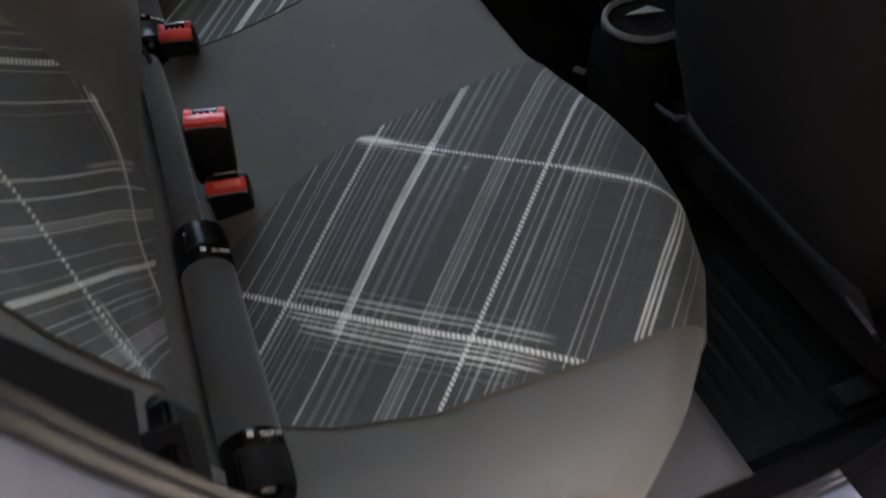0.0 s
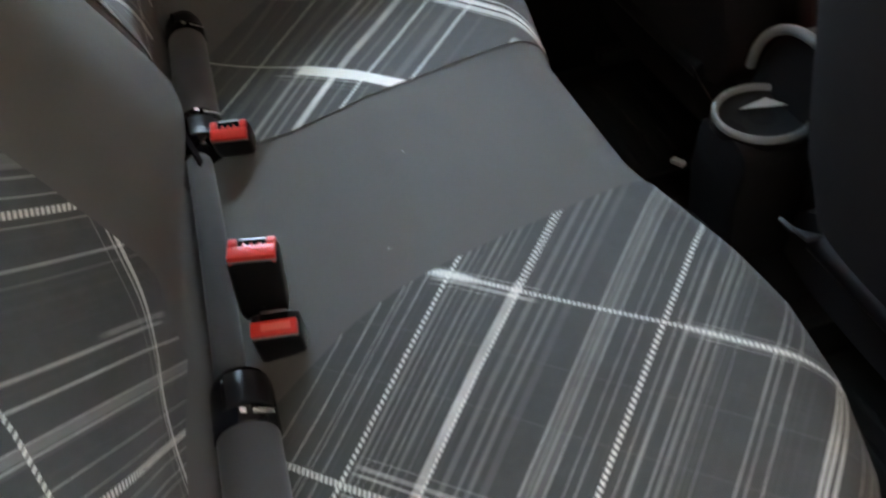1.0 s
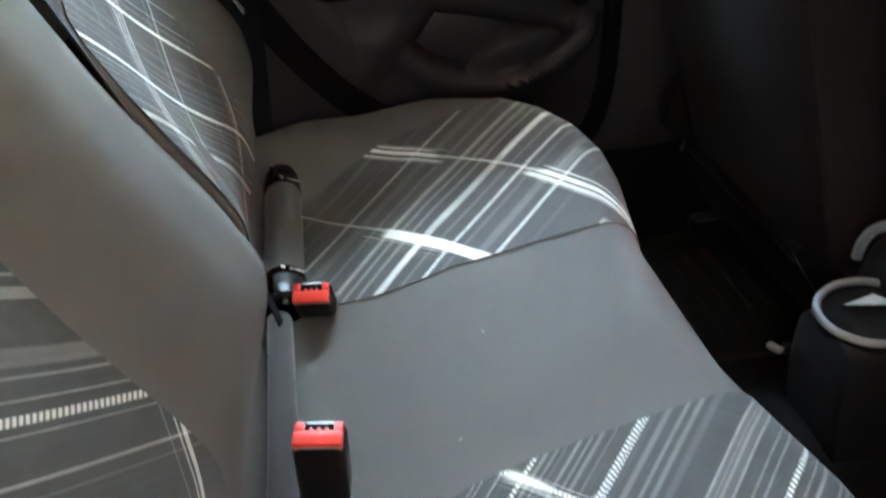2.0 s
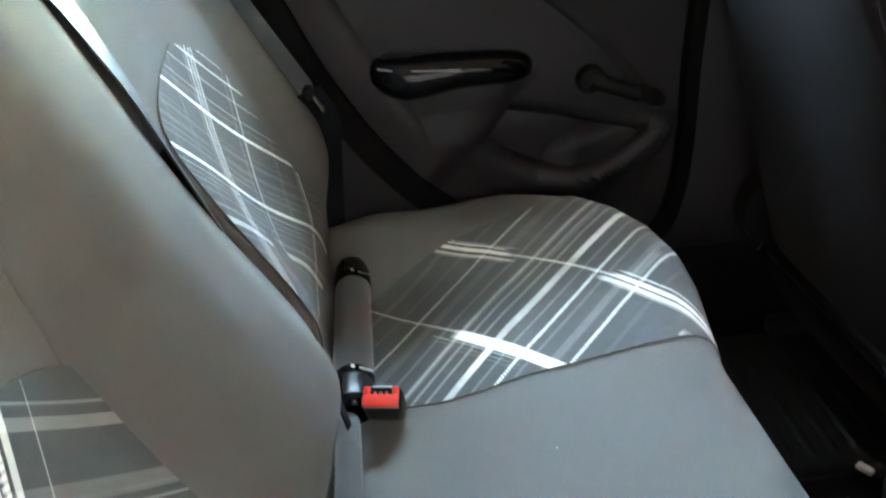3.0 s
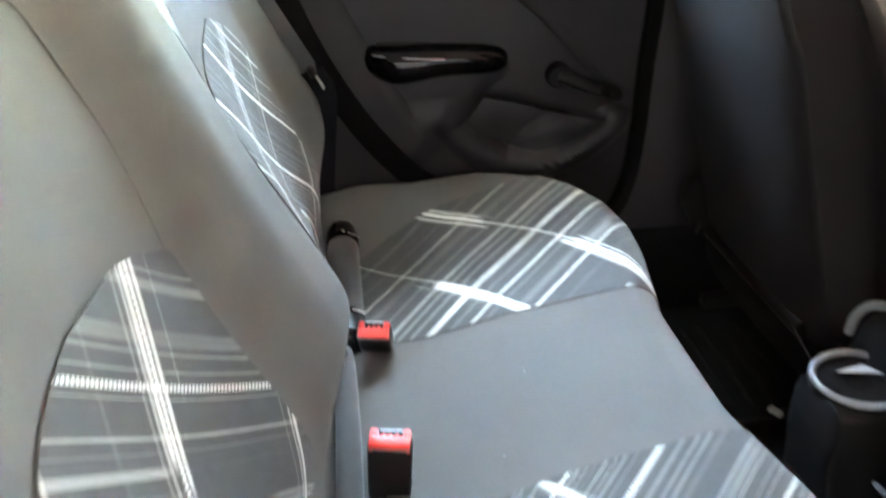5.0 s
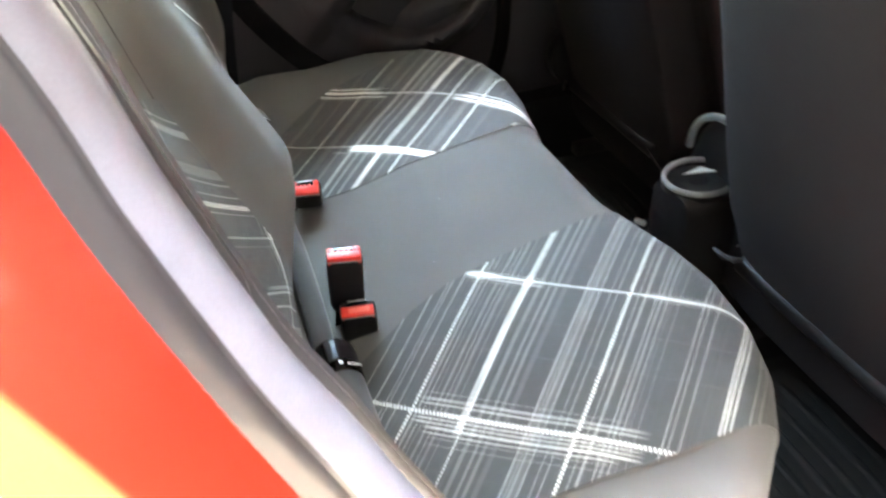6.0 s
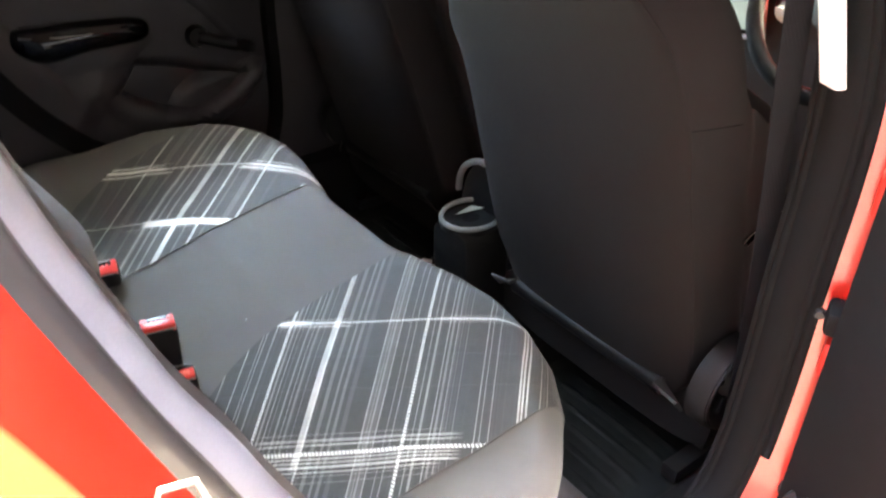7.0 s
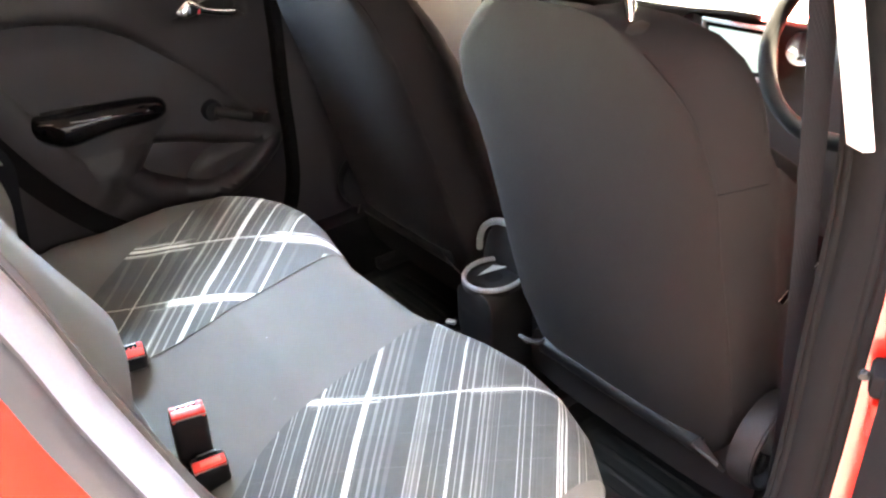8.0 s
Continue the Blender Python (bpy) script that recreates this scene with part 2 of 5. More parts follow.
ALLOY = material("satin silver plastic", (0.22, 0.235, 0.235), 0.35, vary=0.06, bump=0.05)
RED_PAINT = material("red car paint", (0.46, 0.0135, 0.0080), 0.35, coat=0.3, vary=0.06, grain=2500.0, bump=0.0)
RED_BUTTON = material("red button plastic", (0.72, 0.045, 0.035), 0.35, vary=0.06, bump=0.05)
RED_PALE = material("worn red plastic", (0.85, 0.16, 0.13), 0.4, vary=0.08, bump=0.05)
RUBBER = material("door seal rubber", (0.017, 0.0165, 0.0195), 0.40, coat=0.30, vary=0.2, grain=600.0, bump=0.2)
# pale bluish base stands in for the sky's sheen on the roll
SEAL_SHEEN = material("seal roll with painted sky sheen", (0.125, 0.132, 0.165), 0.36, coat=0.3, vary=0.25, scale=30.0, grain=600.0, bump=0.2)
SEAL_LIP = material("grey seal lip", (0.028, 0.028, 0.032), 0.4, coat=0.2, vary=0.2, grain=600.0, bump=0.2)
MAT_RUBBER = material("rubber mat", (0.0095, 0.0103, 0.0103), 0.7, spec=0.1, vary=0.35, scale=24.0, grain=500.0, bump=0.4)
SOFT_BLACK = material("matt black rubber", (0.0045, 0.0042, 0.0045), 0.85, spec=0.08, vary=0.2, grain=700.0, bump=0.1)
CARPET = material("black carpet", (0.0095, 0.0095, 0.010), 0.95, spec=0.1, vary=0.5, scale=60.0, grain=1800.0, bump=1.0)
WEBBING = material("shiny grey belt webbing", (0.034, 0.039, 0.044), 0.5, spec=0.32, vary=0.1, grain=1200.0, bump=0.1)
WEBBING_DARK = woven("black belt webbing", (0.0095, 0.0098, 0.012), pitch=0.0024, sheen=0.02, spec=0.1)
HEADLINER = material("light grey headliner", (0.66, 0.655, 0.64), 0.95, vary=0.08, grain=900.0, bump=0.4)
# brightness of the lit pillar trim is put into this pale colour
PALE_TRIM = material("pale grey for lit pillar trim", (0.62, 0.62, 0.61), 0.6, vary=0.06, grain=1200.0, bump=0.2)
WHITE_INK = material("white print", (0.8, 0.8, 0.8), 0.6, vary=0.03, bump=0.0)
PAPER = material("white paper", (0.45, 0.47, 0.465), 0.7, vary=0.05, bump=0.05)
GROUND = material("worn asphalt", (0.055, 0.054, 0.053), 0.9, vary=0.4, scale=3.0, grain=160.0, bump=1.0)
BLOCKER_WALL = material("dark light blocker", (0.045, 0.044, 0.043), 0.9, vary=0.2, scale=2.0, grain=80.0, bump=0.6)
# faint emission stands in for sky mirrored in the display glass
SCREEN = glow("display with sky glow", (0.045, 0.066, 0.072), 0.030)
GLASS = bpy.data.materials.new("tinted window glass")
GLASS.use_nodes = True
gn = GLASS.node_tree
gn.nodes.remove(gn.nodes["Principled BSDF"])
clear, shine, both = gn.nodes.new("ShaderNodeBsdfTransparent"), gn.nodes.new("ShaderNodeBsdfGlossy"), gn.nodes.new("ShaderNodeMixShader")
clear.inputs["Color"].default_value, shine.inputs["Roughness"].default_value = (0.90, 0.94, 0.92, 1), 0.0
gn.links.new(gn.nodes.new("ShaderNodeFresnel").outputs[0], both.inputs[0])
gn.links.new(clear.outputs[0], both.inputs[1])
gn.links.new(shine.outputs[0], both.inputs[2])
gn.links.new(both.outputs[0], gn.nodes["Material Output"].inputs["Surface"])

# stripes of the four checked panels: place, width, strength, pitch of the twisted yarn
NEAR_ACROSS = [(0.187, .0016, 0.35, 0), (0.209, .0016, 0.48, 0), (0.224, .0012, 0.35, 0), (0.229, .0012, 0.35, 0), (0.241, .0014, 0.38, 0), (0.261, .0042, .70, .0048),
               (0.268, .0030, .16, 0), (0.275, .0013, .30, 0), (0.281, .0012, .12, 0), (0.289, .0022, .16, 0), (0.2965, .0012, .26, 0), (0.303, .0030, .10, 0), (0.312, .0012, .14, 0), (0.327, .0085, .42, 0, -.20, .022), (0.327, .0045, .62, .0046, .018, .3), (0.331, .0030, .5, .0042),
               (0.345, .005, .09, 0), (0.357, .003, .12, 0), (0.366, .004, .10, 0), (0.377, .006, .08, 0), (0.411, .019, .09, 0), (0.403, .0016, .30, 0), (0.4085, .0012, .14, 0), (0.4125, .0022, .12, 0), (0.4205, .0014, .30, 0),
               (0.433, .0012, .24, 0), (0.441, .0012, .3, 0), (0.456, .0042, .72, .0048), (0.466, .0012, .3, 0), (0.474, .0030, .20, 0), (0.487, .0016, .30, 0), (0.4925, .0030, .12, 0), (0.499, .0014, .26, 0), (0.505, .0012, .10, 0),
               (0.513, .0012, .15, 0), (0.540, .0016, .36, 0), (0.546, .0012, .3, 0), (0.556, .0013, .32, 0), (0.588, .0022, .5, 0), (0.592, .0022, .5, 0), (0.597, .0022, .45, 0), (0.612, .0013, .3, 0), (0.620, .0013, .25, 0)]
NEAR_ALONG = [(0.0165, .0036, .62, .0044), (0.0165, .0085, .60, 0, .245, .285), (0.0165, .0060, .30, 0, .27, .335), (0.0225, .0012, .3, 0, .25, .345), (0.010, .0034, .30, 0, .25, .345), (0.0045, .0012, .2, 0, .25, .31), (0.0165, .0080, .34, 0, .475, .60), (0.010, .0012, .2, 0, .48, .6), (0.023, .0012, .2, 0, .48, .6),
              (-0.045, .001, .05, 0), (-0.095, .001, .05, 0), (-0.158, .0014, .16, 0, .27, .50), (-0.166, .0035, .24, 0, .27, .52), (-0.172, .0022, .32, 0, .27, .52), (-0.1835, .0055, .66, .0048), (-0.1835, .0055, .25, 0, .30, .52),
              (-0.190, .0022, .4, 0, .27, .52), (-0.195, .0025, .34, 0, .27, .52), (-0.2005, .0030, .50, 0, .29, .52), (-0.207, .0018, .36, 0, .29, .50), (-0.212, .0012, .2, 0, .30, .50), (-0.220, .0012, .16, 0, .30, .50)]
FAR_ACROSS = [(-0.307, 0.0034, 0.4, 0.0048), (-0.25, 0.01, 0.08, 0), (-0.21, 0.004, 0.048, 0), (-0.1745, 0.0042, 0.58, 0.0048), (-0.147, 0.014, 0.08, 0), (-0.118, 0.005, 0.08, 0), (-0.09, 0.011, 0.208, 0), (-0.0905, 0.003, 0.24, 0), (-0.0725, 0.0045, 0.16, 0), (-0.0665, 0.006, 0.128, 0, 0.46, 0.6), (-0.054, 0.004, 0.16, 0), (-0.0285, 0.0115, 0.368, 0),
              (-0.0285, 0.01, 0.336, 0, 0.15, 0.26), (-0.0285, 0.01, 0.336, 0, 0.47, 0.6), (-0.004, 0.003, 0.096, 0), (0.018, 0.0048, 0.78, 0.0048), (0.034, 0.004, 0.064, 0), (0.061, 0.012, 0.128, 0), (0.07, 0.014, 0.272, 0, 0.465, 0.53), (0.0825, 0.0048, 0.74, 0.0048), (0.112, 0.006, 0.048, 0), (0.175, 0.0115, 0.496, 0, 0.3, 0.4)]
FAR_ALONG = [(0.2715, .0165, .86, 0, -.095, .088), (0.2715, .0190, .40, .0044, -.09, .095), (0.276, .0036, .55, .0044, -.34, -.085), (0.259, .0022, .22, 0, -.13, .02), (0.252, .0014, .16, 0, -.12, .03), (0.246, .0012, .12, 0, -.10, .03),
             (0.4525, .0048, .66, .0048), (0.4525, .0090, .62, 0, -.31, -.135), (0.4640, .0040, .62, 0, -.30, -.15), (0.4690, .0018, .34, 0, -.28, -.13), (0.4390, .0050, .52, 0, -.30, -.12), (0.4340, .0018, .28, 0, -.28, -.13),
             (0.4545, .0085, .62, 0, .045, .22), (0.4660, .0032, .55, 0, .05, .22), (0.4420, .0085, .56, 0, .03, .22), (0.4350, .0018, .34, 0, .05, .2)]
NEAR_BACK_ACROSS = [(0.221, 0.0042, 0.55, 0), (0.227, 0.002, 0.35, 0), (0.237, 0.0014, 0.16, 0), (0.394, 0.005, 0.62, 0, -0.05, 0.13), (0.401, 0.0034, 0.5, 0, -0.05, 0.13), (0.4085, 0.0052, 0.62, 0, -0.03, 0.13), (0.402, 0.005, 0.62, 0.0052), (0.415, 0.003, 0.42, 0, -0.06, 0.13), (0.424, 0.002, 0.22, 0, -0.06, 0.13), (0.392, 0.0022, 0.45, 0, -0.26, -0.175), (0.408, 0.003, 0.5, 0, -0.26, -0.19), (0.415, 0.0022, 0.36, 0, -0.26, -0.175), (0.478, 0.0016, 0.12, 0), (0.558, 0.004, 0.3, 0), (0.372, 0.0014, 0.3, 0, 0.02, 0.13)]
NEAR_BACK_ALONG = [(0.062, .012, .14, 0), (0.050, .002, .14, 0), (0.103, .008, .30, 0), (0.115, .002, .16, 0), (0.0365, .0016, .26, 0), (0.0250, .0056, .68, .0050), (0.0165, .0014, .24, 0), (-0.010, .0022, .26, 0), (-0.020, .0016, .10, 0), (-0.033, .0066, .36, .0026, .42, .62), (-0.050, .006, .08, 0, .40, .62), (-0.0705, .0110, .64, 0, .435, .62), (-0.0730, .0026, .30, 0, .20, .44), (-0.0675, .0040, .18, 0, .19, .28),
                   (-0.0885, .0020, .34, 0), (-0.1085, .0014, .34, 0), (-0.1120, .0060, .24, 0), (-0.1165, .0016, .40, 0), (-0.137, .0014, .26, 0), (-0.1500, .0012, .22, 0), (-0.1585, .0050, .70, .0048), (-0.168, .0014, .28, 0), (-0.1785, .0016, .30, 0), (-0.1845, .0014, .28, 0), (-0.196, .0012, .14, 0), (-0.2080, .0016, .34, 0), (-0.2150, .0110, .26, 0), (-0.2240, .0030, .34, .0048), (-0.234, .002, .2, 0)]
FAR_BACK_ACROSS = [(-0.212, .005, .5, 0), (-0.203, .002, .3, 0), (-0.150, .005, .05, 0), (-0.074, .004, .3, 0), (-0.060, .003, .1, 0), (0.010, .003, .5, 0), (0.018, .0035, .6, .0048), (0.026, .003, .5, 0), (0.034, .002, .2, 0), (0.080, .004, .06, 0), (0.130, .006, .05, 0)]
FAR_BACK_ALONG = [(0.565, .003, .3, 0), (0.545, .004, .45, 0), (0.520, .003, .2, 0), (0.493, .002, .25, 0), (0.482, .0015, .2, 0), (0.468, .0055, .7, 0), (0.440, .0012, .12, 0), (0.430, .006, .09, 0), (0.412, .006, .1, 0), (0.400, .0014, .15, 0), (0.390, .0014, .15, 0),
                  (0.372, .0055, .72, 0), (0.360, .002, .2, 0), (0.352, .0014, .2, 0), (0.345, .0014, .2, 0), (0.335, .0014, .18, 0), (0.320, .004, .12, 0), (0.304, .008, .45, 0), (0.290, .0016, .2, 0), (0.275, .0016, .2, 0), (0.262, .0016, .18, 0)]

def far_bend(nt, u, v):
    """The far cushion's threads swing and bow slightly over its padding."""
    k = calc(nt, "DIVIDE", calc(nt, "SUBTRACT", v, 0.27), 0.18)
    swing = calc(nt, "MULTIPLY", calc(nt, "MULTIPLY", u, 0.12), calc(nt, "SUBTRACT", 1.0, k))
    bow = calc(nt, "MULTIPLY", calc(nt, "MULTIPLY", calc(nt, "POWER", calc(nt, "ABSOLUTE", calc(nt, "ADD", u, 0.15)), 2.0), 0.45), k)
    return calc(nt, "MULTIPLY_ADD", calc(nt, "SUBTRACT", v, 0.4), -0.03, u), calc(nt, "ADD", v, calc(nt, "ADD", swing, bow))


def back_bend(nt, u, v):
    """The near backrest's threads are drawn sideways above and below its hollow."""
    return calc(nt, "MULTIPLY_ADD", calc(nt, "ABSOLUTE", calc(nt, "ADD", v, 0.1)), -0.12, u), v


PLAID_NEAR = plaid("checked cloth near cushion", NEAR_ACROSS, NEAR_ALONG, 1.0, (0.30, 0.08))
PLAID_FAR = plaid("checked cloth far cushion", FAR_ACROSS, FAR_ALONG, 3.0, (0.16, 0.04), far_bend)
PLAID_BACK_NEAR = plaid("checked cloth near backrest", NEAR_BACK_ACROSS, NEAR_BACK_ALONG, 7.0, (0.02, 0.22), back_bend)
PLAID_BACK_FAR = plaid("checked cloth far backrest", FAR_BACK_ACROSS, FAR_BACK_ALONG, 9.0, (0.02, 0.22))

# ---- outside ----
def build_ground():
    bm = bmesh.new()
    bmesh.ops.create_grid(bm, x_segments=40, y_segments=40, size=300.0)
    tagged(part("ground", bm, GROUND, None), "dark worn asphalt ground under the car", "ground", kind="structure")


build_ground()
# unseen wall, added to keep sky light out of the windscreen
front_blocker = part("light_blocker_front", sheet(lambda a, b: (4.0, lerp(-9, 9, a), 7.0 * b), 8, 4, 0.2, flip=True), BLOCKER_WALL, None)
tagged(front_blocker, "unseen dark wall added in front of the car to block light", "wall", kind="structure")
# also added out of view: dims the sky seen through the open doorway
side_blocker = part("light_blocker_side", sheet(lambda a, b: (lerp(-7, 3.99, a), -2.1, 6.5 * b), 8, 4, 0.2, flip=True), BLOCKER_WALL, None)
tagged(side_blocker, "unseen dark wall added beside the car to block light", "wall", kind="structure")

# third unseen wall, added to shade surfaces that face the rear
rear_blocker = part("light_blocker_rear", sheet(lambda a, b: (-4.5, lerp(-1.99, 7.0, a), 8.0 * b), 8, 4, 0.2), BLOCKER_WALL, None)
tagged(rear_blocker, "unseen dark wall added behind the car to block light", "wall", kind="structure")

# ---- car body ----
# edge of the rear door opening in side view (x, z), from the roof's rear corner down and round
OPENING = [(-0.219, 1.30), (-0.159, 1.165), (-0.139, 1.10), (-0.119, 1.04), (-0.095, 0.97), (-0.066, 0.89), (-0.018, 0.79), (0.053, 0.68), (0.146, 0.581), (0.25, 0.515), (0.36, 0.468), (0.46, 0.458),
           (0.535, 0.49), (0.568, 0.57), (0.577, 0.68), (0.577, 0.80), (0.582, 0.95), (0.575, 1.08), (0.548, 1.22), (0.50, 1.335), (0.40, 1.385), (0.20, 1.40), (-0.02, 1.39), (-0.15, 1.36)]
ROOF_Z = 1.43


def lean_in(z):
    """How far the body sides lean inward at a height."""
    return 0.11 * ((z - 1.06) + math.sqrt((z - 1.06) ** 2 + 0.006))


def opening_line(y, grow=0.0, steps=6, sign=1):
    """The opening as a smooth closed line in the plane y, moved outward by grow."""
    pts = [Vector((x, 0, z)) for x, z in OPENING]
    line = smooth_line(pts + pts[:1], steps)[:-1]
    n, out = len(line), []
    for i, p in enumerate(line):
        along_ = (line[(i + 1) % n] - line[i - 1]).normalized()
        outward = Vector((-along_.z, 0, along_.x))
        outward = outward if outward.dot(p - Vector((0.23, 0, 0.92))) > 0 else -outward
        # the pillars lean inward above the waist
        lean = lean_in(p.z)
        q = p + outward * grow
        out.append(Vector((q.x, sign * (y - lean) if sign > 0 else -(y - lean), q.z)))
    return out


def ribbon(lines, sign=1):
    """A band through several closed lines, one after another."""
    n = len(lines[0])
    verts = [p for line in lines for p in line]
    faces = [(r * n + i, r * n + (i + 1) % n, (r + 1) * n + (i + 1) % n, (r + 1) * n + i) for r in range(len(lines) - 1) for i in range(n)]
    return verts, (faces if sign < 0 else [f[::-1] for f in faces]), None


car_body = thing("car_body", (0.5, 0, 0.15), "bright red car body around an open rear doorway", "car", kind="structure")
for sign in (-1, 1):
    jamb = [opening_line(y, g, sign=sign) for y, g in ((0.680, 0.014), (0.688, 0.002), (0.704, 0.009), (0.718, 0.016), (0.734, 0.023), (0.750, 0.032), (0.763, 0.043), (0.772, 0.057), (0.778, 0.075))]
    # far jamb coloured black so the closed door's gap reads as shade
    part("door_jamb", ribbon(jamb, sign), RED_PAINT if sign < 0 else PLASTIC, car_body, "glossy red painted door jamb" if sign < 0 else "far door jamb blackened for the dark door gap")


def side_skin(sign, name, x0, x1, z0, z1, mat=RED_PAINT):
    """Outer body side between two stations, bellied at the waist and leaning in above it."""
    def fn(a, b):
        x, z = lerp(x0(lerp(z0, z1, b)), x1(lerp(z0, z1, b)), a), lerp(z0, z1, b)
        y = 0.782 + 0.035 * bump_at(z, 0.72, 0.28) - lean_in(z) - 0.05 * ease(0.45, 0.2, z) - 0.10 * max(0.0, -0.45 - x) - 0.04 * ease(-0.12, 0.02, x) * ease(0.7, 0.6, x)
        return (x, sign * y, z)
    return part(name, sheet(fn, 14, 18, 0.002, flip=sign > 0), mat, car_body)


def rear_edge(z):
    rows = sorted((zz, xx) for xx, zz in OPENING[:12])
    return along(rows, z) - 0.075 * (1.0 if z > 0.55 else 0.6)


def front_edge(z):
    rows = sorted((zz, xx) for xx, zz in OPENING[12:20])
    return along(rows, z) + 0.075


for sign in (-1, 1):
    side_skin(sign, "quarter_panel", lambda z: -0.80 + 0.25 * max(0.0, z - 0.9), rear_edge, 0.50, 1.36)
    side_skin(sign, "sill_skin", lambda z: -0.60, lambda z: 1.75, 0.20, 0.405)
    if sign > 0:
        side_skin(sign, "rear_door_skin", lambda z: rear_edge(z), front_edge, 0.405, 1.085)
    side_skin(sign, "front_door_skin", front_edge, lambda z: 1.62, 0.405, 0.985)


def build_roof():
    def outer(a, b):
        x, w = lerp(-0.72, 1.285, a), lerp(-1, 1, b)
        half = 0.625
        return (x, w * half, ROOF_Z + 0.04 - 0.045 * w * w - 0.05 * ((x - 0.2) / 0.9) ** 2)
    part("roof_skin", sheet(outer, 16, 16, 0.003), RED_PAINT, car_body)
    for sign in (-1, 1):
        def rail(a, b, sign=sign):
            x = lerp(-0.72, 1.285, a)
            return (x, sign * lerp(0.615, 0.712, b), lerp(ROOF_Z + 0.0, 1.355, b ** 1.4) - 0.05 * ((x - 0.2) / 0.9) ** 2)
        part("roof_rail", sheet(rail, 16, 6, 0.003, flip=sign < 0), RED_PAINT, car_body)


build_roof()


def lining(a, b):
    x, w = lerp(-0.70, 1.265, a), lerp(-1, 1, b)
    return (x, w * 0.60, ROOF_Z - 0.012 - 0.035 * w ** 4 - 0.05 * ((x - 0.2) / 0.9) ** 2)


ceiling = part("ceiling", sheet(lining, 14, 14, 0.01, flip=True), HEADLINER, None)
tagged(ceiling, "pale grey cloth headliner under the roof", "ceiling", kind="structure")

# tailgate, windows, screen
tailgate = part("tailgate_panel", sheet(lambda a, b: (-0.80 - 0.02 * math.sin(math.pi * b), lerp(-0.70, 0.70, a), lerp(0.35, 1.0, b)), 10, 8, 0.03), RED_PAINT, car_body)
part("rear_bumper", sheet(lambda a, b: (-0.84 - 0.03 * math.sin(math.pi * b), lerp(-0.74, 0.74, a), lerp(0.20, 0.40, b)), 10, 6, 0.03), RED_PAINT, car_body)


def pane(name, corners, label, flip=False):
    a0, a1, b1, b0 = [Vector(c) for c in corners]
    ob = part(name, sheet(lambda a, b: tuple(a0.lerp(a1, a).lerp(b0.lerp(b1, a), b)), 6, 6, 0.004, flip=flip), GLASS, None)
    return tagged(ob, label, "window", kind="structure")


pane("window_1", [(-0.79, -0.58, 1.02), (-0.79, 0.58, 1.02), (-0.71, 0.52, 1.36), (-0.71, -0.52, 1.36)], "rear screen glass of the car")
pane("window_2", [(1.68, 0.60, 0.98), (1.68, -0.60, 0.98), (1.275, -0.52, 1.355), (1.275, 0.52, 1.355)], "sloping windscreen glass of the car")
pane("window_3", [(-0.12, 0.715, 1.085), (0.530, 0.715, 1.085), (0.46, 0.640, 1.375), (-0.16, 0.640, 1.36)], "far rear door window glass")
pane("window_4", [(0.67, 0.705, 1.06), (1.50, 0.705, 1.0), (1.22, 0.645, 1.31), (0.58, 0.645, 1.365)], "far front door window glass")
pane("window_5", [(0.67, -0.705, 1.06), (1.50, -0.705, 1.0), (1.22, -0.645, 1.31), (0.58, -0.645, 1.365)], "near front door window glass")

# bulkhead, bonnet end and inner sides close the cabin below the windows
part("bulkhead", sheet(lambda a, b: (1.70, lerp(-0.72, 0.72, a), lerp(0.15, 1.0, b)), 4, 4, 0.02), PLASTIC, car_body)
part("bonnet", sheet(lambda a, b: (lerp(1.69, 2.75, a), lerp(-0.70, 0.70, b), 0.985 - 0.22 * a * a - 0.05 * (2 * b - 1) ** 2), 10, 10, 0.004), RED_PAINT, car_body)
for sign in (-1, 1):
    part("front_wing", sheet(lambda a, b, sign=sign: (lerp(1.62, 2.75, a), sign * (0.80 - 0.12 * a * a), lerp(0.30, 0.94 - 0.22 * a * a, b)), 10, 8, 0.004, flip=sign > 0), RED_PAINT, car_body)
part("nose", sheet(lambda a, b: (2.75 + 0.05 * math.sin(math.pi * b), lerp(-0.68, 0.68, a), lerp(0.25, 0.72, b)), 10, 6, 0.02), RED_PAINT, car_body)

# floor pan, tunnel, sills
floor = part("floor", sheet(lambda a, b: (lerp(-0.80, 1.70, a), lerp(-0.66, 0.66, b), 0.285 + 0.11 * bump_at(lerp(-0.66, 0.66, b), 0.0, 0.13)), 20, 40, 0.03), CARPET, None)
tagged(floor, "black carpeted car floor with a centre tunnel", "floor", kind="structure")


